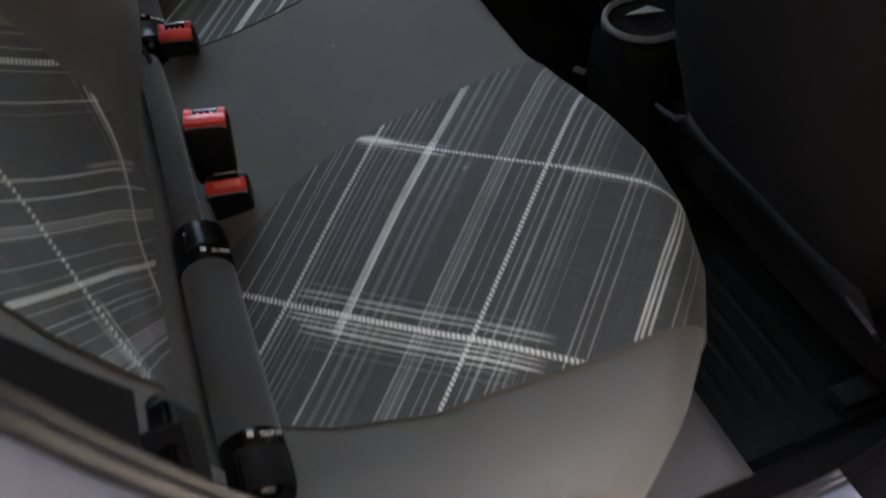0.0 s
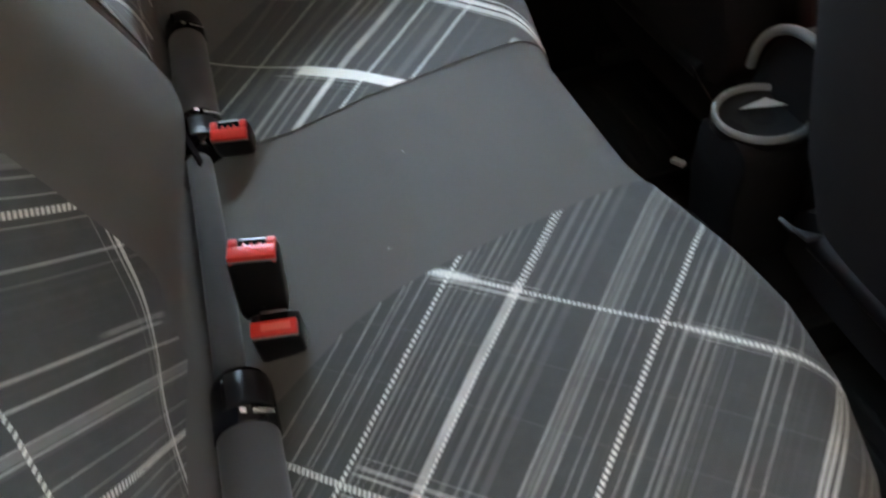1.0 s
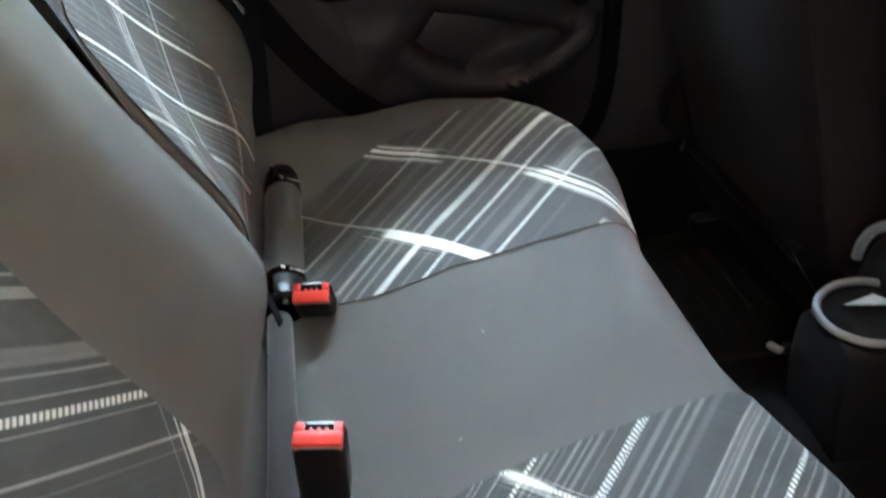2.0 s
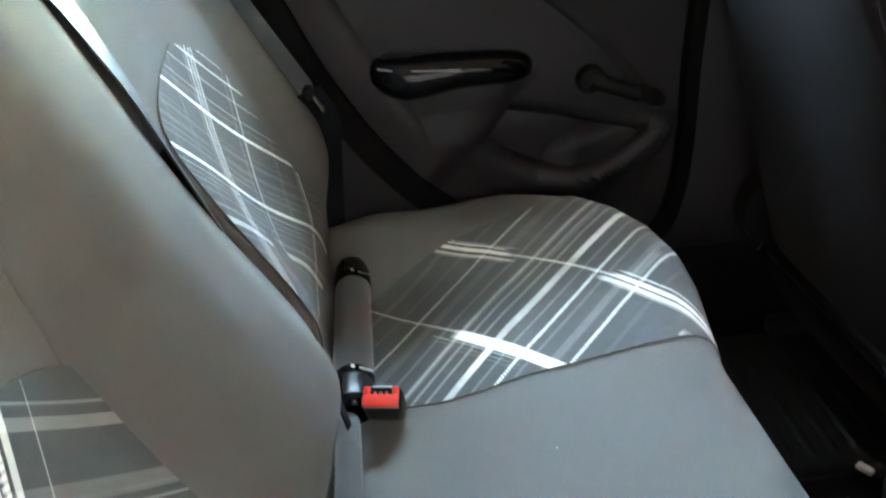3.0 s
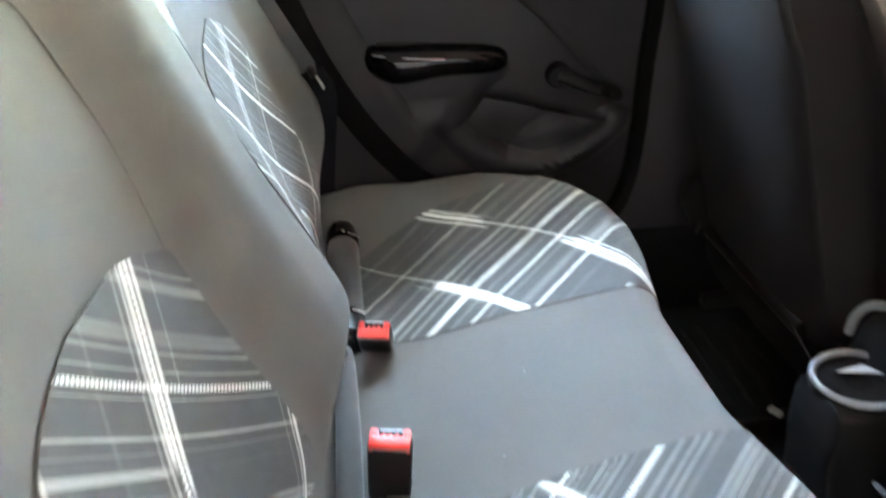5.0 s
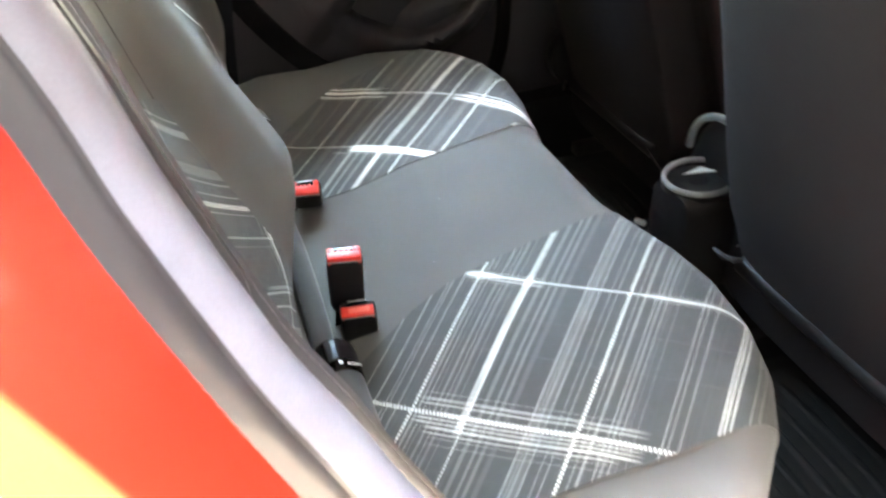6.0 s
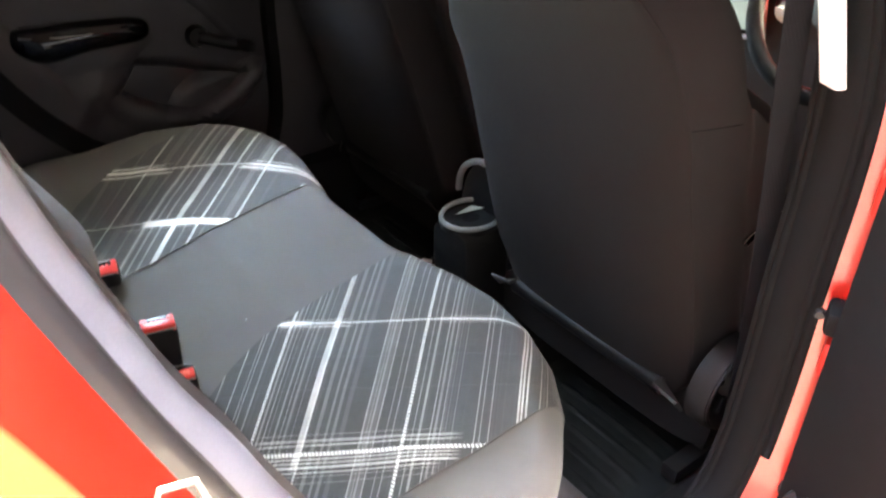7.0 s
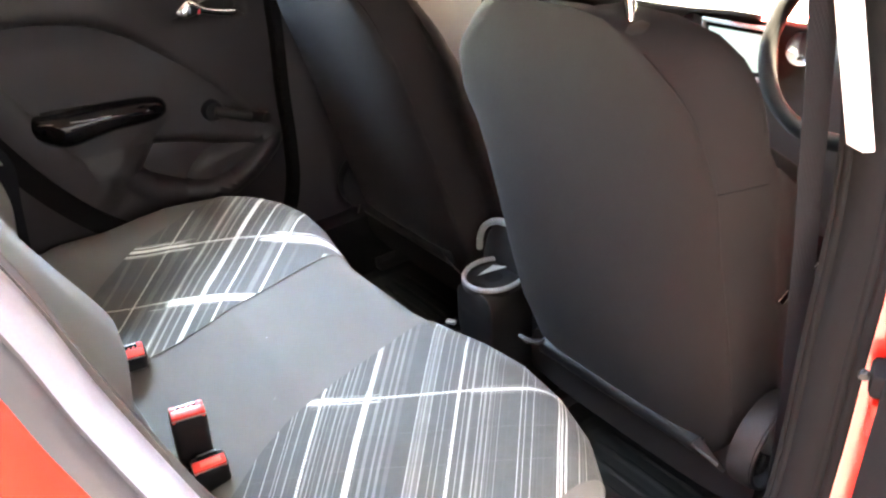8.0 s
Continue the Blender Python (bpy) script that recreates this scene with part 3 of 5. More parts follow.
def inner_side(sign):
    """Sill trim, wheel arch and pillar lining along one side, outside the seat."""
    def sill(a, b):
        x = lerp(0.12, 1.60, a)
        prof = [(0.575, 0.29), (0.585, 0.40), (0.60, 0.445), (0.63, 0.458), (0.665, 0.456), (0.69, 0.44), (0.69, 0.40)]
        k = b * (len(prof) - 1)
        i = min(int(k), len(prof) - 2)
        y, z = lerp(prof[i][0], prof[i + 1][0], k - i), lerp(prof[i][1], prof[i + 1][1], k - i)
        up = 0.02 * ease(0.30, 0.10, x)
        return (x, sign * y, z + up)
    ob = part("sill_trim", sheet(sill, 18, 18, 0.004, flip=sign < 0), SOFT_BLACK, None, "")
    tagged(ob, "charcoal plastic sill trim along the doorway", "trim", kind="structure")

    def arch(a, b):
        z = lerp(0.30, 1.36, b)
        x = lerp(-0.79, rear_edge(z) + 0.082 + (0.022 * ease(0.96, 1.06, z) if sign < 0 else 0.0), a)
        y = 0.655 - 0.010 * bump_at(z, 0.95, 0.2) - lean_in(z)
        return (x, sign * y, z)
    ob = part("wall_rear", sheet(arch, 14, 24, 0.006, flip=sign < 0), TRIM, None)
    tagged(ob, "dark plastic lining of the rear pillar and wheel arch", "wall", kind="structure")

    def pillar(a, b):
        z = lerp(0.42, 1.37, b)
        x = lerp(front_edge(z) - 0.070, front_edge(z) + 0.13, a)
        y = 0.655 - lean_in(z) - 0.018 * math.sin(math.pi * a)
        return (x, sign * y, z)
    ob = part("wall_pillar", sheet(pillar, 10, 24, 0.006, flip=sign < 0), TRIM, None)
    tagged(ob, "dark plastic lining of the centre pillar", "wall", kind="structure")

    def front(a, b):
        z = lerp(0.42, 1.05, b)
        return (lerp(front_edge(z) + 0.13, 1.68, a), sign * (0.665 - 0.02 * math.sin(math.pi * b)), z)
    ob = part("wall_front", sheet(front, 10, 10, 0.01, flip=sign < 0), TRIM, None)
    tagged(ob, "dark front door lining panel", "wall", kind="structure")


for sign in (-1, 1):
    inner_side(sign)

# rubber seal round each doorway
for sign in (-1, 1):
    bulb = []
    for y, g in ((0.690, 0.013), (0.6895, 0.003), (0.6885, -0.003), (0.6865, -0.0085), (0.684, -0.0105), (0.681, -0.0095), (0.680, -0.0115), (0.6775, -0.0165), (0.673, -0.0215), (0.667, -0.0245), (0.660, -0.0255), (0.654, -0.0245), (0.650, -0.0215),
                 (0.6485, -0.0205), (0.6475, -0.0240), (0.645, -0.0265), (0.642, -0.0260), (0.640, -0.0225), (0.639, -0.0260), (0.637, -0.0275), (0.6345, -0.0260), (0.633, -0.012), (0.633, 0.010)):
        # fuller down the rear pillar, slimmer at the centre pillar
        wide, full, slim = [opening_line(y, g * k if g < 0 else g, sign=sign) for k in (1.0, 1.28, 0.45)]
        bulb.append([p.lerp(f, ease(1.02, 0.93, p.z)).lerp(q, ease(0.30, 0.52, p.x)) for p, f, q in zip(wide, full, slim)])
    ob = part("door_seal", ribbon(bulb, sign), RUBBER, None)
    for extra in (SOFT_BLACK, SEAL_SHEEN, SEAL_LIP):
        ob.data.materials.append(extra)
    # sky sheen painted on the roll; far and front stretches darkened for shade
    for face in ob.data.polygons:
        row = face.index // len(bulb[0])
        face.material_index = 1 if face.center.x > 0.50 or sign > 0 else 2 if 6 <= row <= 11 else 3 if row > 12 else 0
    tagged(ob, "dark grey ribbed rubber seal round the doorway", "door seal", kind="structure")

# second rubber lip along the near centre pillar
lip = [p for p in opening_line(0.693, 0.004, sign=-1) if p.x > 0.5 and 0.56 < p.z < 1.28]
lip.sort(key=lambda p: p.z)
ob = part("pillar_lip", sweep(lip, ring_profile(0.007, 10, 0.7), (0, 1, 0)), SOFT_BLACK, None)
tagged(ob, "dark rubber lip along the centre pillar", "door seal", kind="structure")

# ---- rear bench ----
FRONT = [(0, .418), (.10, .418), (.16, .428), (.25, .444), (.32, .449), (.40, .440), (.47, .418), (.53, .380), (.58, .332), (.62, .275), (.645, .20)]
TOP = [(-.06, .535), (.0, .548), (.058, .567), (.108, .588), (.143, .602), (.195, .620), (.25, .631), (.336, .648), (.40, .657), (.45, .660)]
ROLL, HALF = 0.045, 0.645


def cushion_at(s, y):
    """The bench cushion's surface: s runs forward over the top and down the front, y across the car."""
    w = abs(y)
    edge = along(FRONT, w) - ROLL
    x = min(s, edge)
    z = along(TOP, x) - 0.008 * bump_at(w, 0.41, 0.11) * bump_at(x, 0.16, 0.12) + 0.006 * bump_at(w, 0.33, 0.14) * ease(0.2, 0.4, x) + (0.008 * ease(0.30, 0.04, x) + 0.016 * ease(0.14, 0.0, x)) * ease(0.43, 0.58, w)
    if y > 0:
        z += 0.036 * ease(0.20, 0.0, x) * ease(0.44, 0.59, w) - 0.005 * ease(0.16, 0.24, x) * ease(0.50, 0.60, w)
    d = max(0.0, HALF - w)
    if d < 0.045:
        z -= 0.045 - math.sqrt(max(0.0, 0.045 ** 2 - (0.045 - d) ** 2))
    if s > edge:
        turn = min((s - edge) / ROLL, math.pi / 2)
        x += ROLL * math.sin(turn)
        z -= ROLL * (1 - math.cos(turn))
        rest = s - edge - ROLL * math.pi / 2
        if rest > 0:
            x -= 0.10 * rest
            z = max(0.30, z - rest)
    return Vector((x, y, z))


def lifted(fn, s, y, h):
    p, e = fn(s, y), 0.004
    n = (fn(s + e, y) - fn(s - e, y)).cross(fn(s, y + e) - fn(s, y - e))
    return p + n.normalized() * h if n.length > 1e-9 else p


bench = thing("rear_bench_seat", (0.15, 0, 0.30), "dark grey cloth rear bench with checked panels and split backrest", "car seat")


def cushion(a, b):
    y = math.copysign(min(abs(2.08 * b - 1.04), 1.0) ** 0.85, b - 0.5) * HALF
    s = -0.055 + a * 0.80
    p = cushion_at(s, y)
    if b < 0.01 or b > 0.99:
        p.z = 0.30
    return p, (s, y)


part("cushion", sheet(cushion, 90, 100), CLOTH, bench, "plain dark grey cloth seat cushion")
INNER = [(-.03, .228), (.0, .220), (.05, .192), (.10, .170), (.15, .160), (.25, .154), (.45, .148), (.6, .147)]
OUTER = [(-.03, .40), (.0, .425), (.06, .465), (.14, .502), (.25, .520), (.35, .527), (.6, .530)]


def cushion_panel(sign, mat):
    def fn(a, b):
        s = -0.03 + a * 0.53
        y = sign * lerp(along(INNER, s) - (0.016 if sign > 0 else 0.0), along(OUTER, s), b)
        return lifted(cushion_at, s, y, 0.0022), (s, y)
    part("checked_panel", sheet(fn, 70, 44, flip=sign < 0), mat, bench, "charcoal checked cloth with white stripes")
    for table in (INNER, OUTER):
        line = [lifted(cushion_at, s, sign * (along(table, s) - (0.016 if sign > 0 and table is INNER else 0.0)), 0.0015) for s in np.linspace(-0.03, 0.50, 60)]
        part("seam", sweep(line, ring_profile(0.0009, 6), (0, 1, 0)), CLOTH, bench)


cushion_panel(-1, PLAID_NEAR)
cushion_panel(1, PLAID_FAR)

SPLIT = 0.138
LEAN = Vector((-0.4, 0, 1)).normalized()
FACE = Vector((1, 0, 0.4)).normalized()


def crest(q, y):
    """The wide half is dished behind its outer seat, swells beside that and falls off towards the split."""
    return 0.040 * ease(-0.165, -0.035, y) * ease(0.13, 0.01, y) * ease(0.0, 0.16, q) - 0.012 * ease(-0.10, -0.19, y) * ease(-0.54, -0.42, y) * ease(0.0, 0.08, q) * ease(0.47, 0.39, q)


def backrest_at(q, y, y0, y1):
    """The backrest's front: q runs up it from the seat, y across; y0 and y1 are this half's sides."""
    w = abs(y)
    h = (0.036 * ease(0.04, 0.20, q) + (0.036 * ease(0.36, 0.46, q) * ease(0.62, 0.50, q) if y < 0 else 0.0)) * ease(0.495, 0.600, w) * (1 - 0.35 * ease(0.34, 0.56, q)) - 0.015 * bump_at(w, 0.32, 0.12) * bump_at(q, 0.2, 0.2)
    h += 0.012 * bump_at(w, 0.16, 0.07) * bump_at(q, 0.14, 0.14) - 0.055 * ease(0.14, -0.03, q) + 0.016 * bump_at(y, 0.05, 0.10) * bump_at(q, 0.14, 0.12) + crest(q, y)
    for d, r in ((abs(y - y0), 0.028 if abs(y0) > 0.4 else 0.010), (abs(y1 - y), 0.028 if abs(y1) > 0.4 else 0.010), (max(0.0, 0.595 - q), 0.05)):
        if d < r:
            h -= r - math.sqrt(max(0.0, r * r - (r - d) ** 2))
    return Vector((0, y, 0.6)) + LEAN * q + FACE * h


backrests = []
for y0, y1, label in ((-0.635, SPLIT - 0.006, "plain dark grey cloth backrest, the wide half of the split"), (SPLIT + 0.006, 0.635, "plain dark grey cloth backrest, the narrow half of the split")):
    def fn(a, b, y0=y0, y1=y1):
        q, y = -0.08 + a * 0.675, lerp(y0, y1, 0.5 - 0.5 * math.cos(math.pi * b))
        return backrest_at(q, y, y0, y1), (q, y)
    backrests.append((part("backrest", sheet(fn, 90, 120, 0.11, flip=True), CLOTH, bench, label), y0, y1))

B_INNER = [(.03, .180), (.08, .170), (.12, .168), (.17, .167), (.26, .165), (.33, .160), (.352, .159), (.357, .162), (.366, .176), (.376, .196), (.384, .215), (.391, .235), (.396, .268), (.3975, .30), (.398, .325)]
B_OUTER = [(.03, .40), (.08, .44), (.14, .472), (.22, .483), (.30, .478), (.35, .455), (.372, .432), (.382, .418), (.388, .396), (.394, .373), (.397, .345), (.398, .328)]
F_INNER = [(.03, .153), (.355, .153), (.38, .162), (.398, .19), (.410, .235), (.419, .29), (.424, .33)]
F_OUTER = [(.03, .500), (.08, .498), (.14, .484), (.20, .470), (.30, .462), (.33, .456), (.365, .438), (.392, .410), (.410, .378), (.420, .350), (.424, .335)]
for sign, mat, (ob, y0, y1), inner, outer in ((-1, PLAID_BACK_NEAR, backrests[0], B_INNER, B_OUTER), (1, PLAID_BACK_FAR, backrests[1], F_INNER, F_OUTER)):
    def fn(a, b, sign=sign, y0=y0, y1=y1, inner=inner, outer=outer):
        q = 0.03 + (inner[-1][0] - 0.03) * math.sin(a * math.pi / 2)
        y = sign * lerp(along(inner, q), along(outer, q), b)
        return backrest_at(q, y, y0, y1) + FACE * 0.0030, (q, y)
    part("checked_panel", sheet(fn, 90, 70, flip=sign > 0), mat, ob, "charcoal checked cloth with white stripes")
    rim = [(q, sign * along(inner, q)) for q in np.linspace(0.03, inner[-1][0], 40)] + [(q, sign * along(outer, q)) for q in np.linspace(inner[-1][0], 0.03, 40)]
    part("seam", sweep([backrest_at(q, y, y0, y1) + FACE * 0.0020 for q, y in rim], ring_profile(0.0009, 6), (0, 1, 0)), CLOTH, ob)

dart = [backrest_at(q, y, backrests[0][1], backrests[0][2]) + FACE * 0.0004 for q, y in zip(np.linspace(0.356, 0.585, 24), np.interp(np.linspace(0.356, 0.585, 24), (0.356, 0.384, 0.41, 0.44, 0.585), (-0.160, -0.152, -0.148, -0.148, -0.150)))]
part("seam", sweep(dart, ring_profile(0.0010, 6), (0, 1, 0)), CLOTH, backrests[0][0])

# padded sleeve between cushion and backrest, with its black anchor collars
def words(text, size, at, across, up, mat, parent, name="lettering"):
    curve = bpy.data.curves.new(name, "FONT")
    curve.body, curve.size, curve.extrude, curve.align_x, curve.align_y = text, size, 0.0002, "CENTER", "CENTER"
    ob = bpy.data.objects.new(name, curve)
    scene.collection.objects.link(ob)
    me = bpy.data.meshes.new_from_object(ob.evaluated_get(bpy.context.evaluated_depsgraph_get()))
    bpy.data.objects.remove(ob)
    across, up = Vector(across).normalized(), Vector(up).normalized()
    m = Matrix((across, up, across.cross(up))).transposed().to_4x4()
    m.translation = Vector(at) - root_of(parent).location
    me.transform(m)
    me.materials.clear()
    me.materials.append(mat)
    made = new(name, me)
    made.parent = parent
    return made


AXLE = (-0.012, 0.5605)


def anchor_sleeve(sign):
    ob = thing("anchor_sleeve", (AXLE[0], sign * 0.345, AXLE[1]), "rolled grey cloth sleeve with black child seat anchor collars", "seat anchor", "child seat anchor sleeves")
    part("sleeve", tube([(AXLE[0], sign * y, AXLE[1]) for y in (0.225, 0.30, 0.40, 0.49 if sign > 0 else 0.47)], 0.0275, 28, side=(1, 0, 0)), PIPING, ob, "grey cloth roll")
    for y0, y1 in ((0.247, 0.179), (0.466, 0.534)) if sign > 0 else ((0.244, 0.176), (0.448, 0.516)):
        d = sign * (1 if y1 > y0 else -1)
        prof = [(0.0, 0.0), (0.0276, 0.0), (0.0284, 0.0008), (0.0288, 0.003), (0.0288, 0.044), (0.0280, 0.053), (0.0255, 0.061), (0.0205, 0.0665), (0.012, 0.069), (0.0, 0.0695)]
        col = part("collar", turned(prof, (AXLE[0], sign * y0, AXLE[1]), (0, d, 0), 40), GLOSS, ob, "gloss black plastic anchor collar")
        mid = Vector((AXLE[0], 0, AXLE[1]))
        ring_at = lambda t, h, r: mid + Vector((math.sin(t) * r, sign * y0 + d * h, math.cos(t) * r))
        # hinged lid, let into the collar behind the printed band
        part("lid", sheet(lambda a, b: ring_at(lerp(-0.35, 1.15, a), lerp(0.020, 0.056, b), 0.0297 - 0.0016 * ease(0.042, 0.058, lerp(0.020, 0.056, b))), 14, 8, 0.002, flip=d < 0), BUCKLE, col, "satin black hinged lid")
        part("lid_rib", tube([ring_at(-0.47, h, 0.0292) for h in (0.020, 0.030, 0.042, 0.052)], 0.0013, 8), GLOSS, col)
        part("lid_edge", tube([ring_at(t, 0.0185, 0.0290) for t in np.linspace(-0.5, 1.25, 12)], 0.0008, 6), PLASTIC, col)
        tilt = radians(28)
        up, n = Vector((0, -d, 0)), Vector((math.sin(tilt), 0, math.cos(tilt)))
        ac = (Vector((1, 0, 0)) - n * n.x).normalized()
        top = Vector((AXLE[0], sign * y0 + d * 0.0095, AXLE[1])) + n * 0.0294
        words("ISOFIX", 0.0066, top + ac * 0.0065, ac, n.cross(ac), WHITE_INK, col)
        # child seat pictogram: a back, a seat and a head
        face = Matrix((ac, n.cross(ac), n)).transposed()
        for w, h, u, v in ((0.0050, 0.0028, 0.0, -0.0010), (0.0020, 0.0056, -0.0016, 0.0004), (0.0022, 0.0022, 0.0012, 0.0020)):
            part("mark", block((w, h, 0.0006), top - ac * (0.0118 - u) + n.cross(ac) * v, 0.0002, face), WHITE_INK, col)


for sign in (-1, 1):
    anchor_sleeve(sign)

for sign in (-1, 1):
    def base_fn(a, b, sign=sign):
        prof = [(0.44, 0.29), (0.462, 0.36), (0.462, 0.405), (0.445, 0.418), (0.38, 0.420), (0.10, 0.430)]
        k = a * 5
        i = min(int(k), 4)
        return (lerp(prof[i][0], prof[i + 1][0], k - i), sign * lerp(0.44, 0.60, b), lerp(prof[i][1], prof[i + 1][1], k - i))
    part("base_trim", sheet(base_fn, 20, 10, 0.004, flip=sign > 0), TRIM_GREY, bench, "grey plastic base trim")

roll = part("piping", tube([(-0.022, -0.19, 0.548), (-0.018, -0.13, 0.566), (-0.016, 0, 0.572), (-0.018, 0.13, 0.566), (-0.022, 0.19, 0.548)], 0.0155, 16, side=(1, 0, 0)), PIPING, bench, "grey cloth roll at the back of the cushion")


def buckle(at, up, across, length, label, stalk=True, dished=False):
    """A belt buckle: black body, red release button with its toothed slot, and the webbing or stalk that holds it."""
    z, x = Vector(up).normalized(), Vector(across)
    x = (x - z * x.dot(z)).normalized()
    y = z.cross(x)
    m = Matrix((x, y, z)).transposed()
    top = Vector(at)
    ob = thing("seat_belt_buckle", top - z * length, label, "seat belt buckle", "rear seat belt buckles")
    rows = []
    for h, w, t in ((0.002, 0.0195, 0.0100), (0.0, 0.0218, 0.0120), (-0.003, 0.0234, 0.0136), (-0.35 * length, 0.0236, 0.0140), (-0.80 * length, 0.0232, 0.0138), (-0.92 * length, 0.0205, 0.0125), (-length, 0.0150, 0.0090)):
        ring = []
        for i in range(28):
            c, s = math.cos(2 * math.pi * i / 28), math.sin(2 * math.pi * i / 28)
            ring.append(top + x * w * math.copysign(abs(c) ** 0.32, c) + y * t * math.copysign(abs(s) ** 0.32, s) + z * h)
        rows.append(ring)
    part("body", clock_side(loft(rows)), BUCKLE, ob, "black plastic buckle body")
    at_ = lambda a, b, c: top + x * a + y * b + z * c
    # the button slopes down to the front and wraps the ends of the slot
    button = part("button", block((0.0430, 0.0150, 0.0120), at_(0, -0.0062, -0.0005), 0.0022, m @ Matrix.Rotation(radians(9), 3, "X")), RED_BUTTON, ob, "bright red release button")
    if dished:
        part("button_dish", block((0.0270, 0.0075, 0.0014), at_(0.002, -0.0068, 0.0056), 0.0006, m @ Matrix.Rotation(radians(9), 3, "X")), RED_PALE, button, "lighter pressed centre")
    else:
        for e in (-1, 1):
            part("button_horn", block((0.0085, 0.0100, 0.0100), at_(e * 0.0172, 0.0055, 0.0012), 0.0018, m), RED_BUTTON, button)
        for e in (-0.0068, 0.0, 0.0068):
            part("tooth", block((0.0030, 0.0034, 0.0050), at_(e, 0.0022, 0.0030), 0.0008, m), RED_BUTTON, button)
    part("slot", block((0.0260, 0.0085, 0.005), at_(0, 0.0060, 0.0008), 0.001, m), SOFT_BLACK, ob, "dark tongue slot")
    part("slot_edge", block((0.0240, 0.0022, 0.0040), at_(0, 0.0108, 0.0018), 0.0007, m), STEEL, ob, "worn steel slot edge")
    part("button_edge", block((0.0436, 0.0014, 0.0018), at_(0, -0.0138, -0.0015), 0.0005, m), ALLOY, button, "thin grey edge")
    if stalk:
        part("screw", turned([(0.0, 0.0012), (0.0026, 0.0010), (0.0030, 0.0), (0.0, 0.0)], at_(0, -0.0136, -0.74 * length), tuple(-y), 12), BUCKLE, ob)
        part("stalk", sweep([top - z * (length - 0.005), top - z * (length + 0.03) - x * 0.004, top - z * (length + 0.07) - x * 0.012], strap_profile(0.030, 0.004), tuple(x)), WEBBING_DARK, ob, "black webbing stalk")
    return ob


buckle((0.030, -0.119, 0.662), (0.05, 0.03, 1), (1, -0.18, 0), 0.085, "tall black seat belt buckle with red button")
buckle((0.032, -0.157, 0.602), (-0.05, -0.16, 1), (1, -0.18, 0), 0.064, "low black seat belt buckle with red button, tipped outward", dished=True)
buckle((0.0265, 0.155, 0.606), (-0.10, -0.42, 1), (1, -0.20, 0), 0.044, "low black seat belt buckle with red button beside the sleeve", False)

for x, y, turn in ((0.155, -0.105, 0.4), (0.205, 0.02, 1.7)):
    ob = thing("lint_fibre", tuple(cushion_at(x, y)), "tiny white lint fibre on the cushion", "lint", "lint on the cushion")
    d = Vector((math.cos(turn), math.sin(turn), 0)) * 0.0022
    part("fibre", tube([cushion_at(x, y) - d + Vector((0, 0, 0.0004)), cushion_at(x, y) + Vector((0, 0, 0.0009)), cushion_at(x, y) + d + Vector((0, 0, 0.0004))], 0.00022, 6, 4), PAPER, ob)

# ---- rear belts ----
def belt(name, pts, width, mat, side, label, steps=10):
    ob = thing(name, pts[-1], label, "seat belt", "seat belts")
    line = smooth_line(pts, steps)
    made = sweep(line, strap_profile(width), side)
    uv = [((i // 10) * 0.004, made[0][i].x + made[0][i].y) for i in range(len(made[0]))]
    part("webbing", (made[0], made[1], uv), mat, ob)
    return ob


def on_back(q, y, h):
    return Vector((0, y, 0.6)) + LEAN * q + FACE * (h + crest(q, y))


centre_belt = belt("centre_seat_belt", [on_back(0.602, -0.16, -0.15), on_back(0.606, -0.03, -0.09), on_back(0.608, 0.085, -0.045), on_back(0.598, 0.124, -0.014), on_back(0.570, 0.136, 0.004), on_back(0.45, 0.141, 0.008), on_back(0.34, 0.140, 0.002), on_back(0.22, 0.139, -0.004), on_back(0.13, 0.138, -0.010)],
                   0.038, WEBBING, lambda t: Vector((lerp(-0.75, 0.10, ease(0.22, 0.45, t)), 0.60, 0.05)).lerp(Vector((-0.32, 1.0, -0.12)), ease(0.46, 0.76, t)), "shiny grey centre seat belt hanging down the backrest split")
# lower strap, run up the split as a black strip for its shadow
part("gap_shade_webbing", sweep(smooth_line([on_back(q, 0.138, h) for q, h in ((0.37, -0.004), (0.25, -0.003), (0.12, -0.004), (0.03, -0.012), (-0.05, -0.03))], 6), strap_profile(0.0125), (0.25, 1, 0)), WEBBING_DARK, centre_belt, "black lower webbing, also standing in for the gap's shadow")
part("tongue", block((0.003, 0.012, 0.030), on_back(0.100, 0.139, 0.006), 0.001, Matrix.Rotation(radians(-22), 3, "Y")), CHROME, centre_belt, "steel belt tongue")
part("tongue_grip", block((0.008, 0.014, 0.018), on_back(0.128, 0.139, 0.006), 0.003, Matrix.Rotation(radians(-22), 3, "Y")), GLOSS, centre_belt)

far_belt = belt("outer_seat_belt", [(-0.27, 0.55, 1.34), (-0.20, 0.573, 1.155), (-0.152, 0.58, 1.06), (-0.095, 0.58, 0.95), (-0.043, 0.582, 0.85)],
                0.026, WEBBING, lambda t: Vector((0.45 + 0.5 * t, 0.9 - 0.5 * t, 0.1)), "shiny grey seat belt along the outer edge of the backrest")
# same strap in the black webbing; shade beside the seat put into its colour
part("lap_webbing", sweep(smooth_line([(-0.040, 0.584, 0.845), (-0.022, 0.610, 0.79), (-0.030, 0.634, 0.70), (-0.05, 0.639, 0.50)], 8), strap_profile(0.04), (1, 0.1, 0)), WEBBING_DARK, far_belt, "lap webbing darkened for shade")
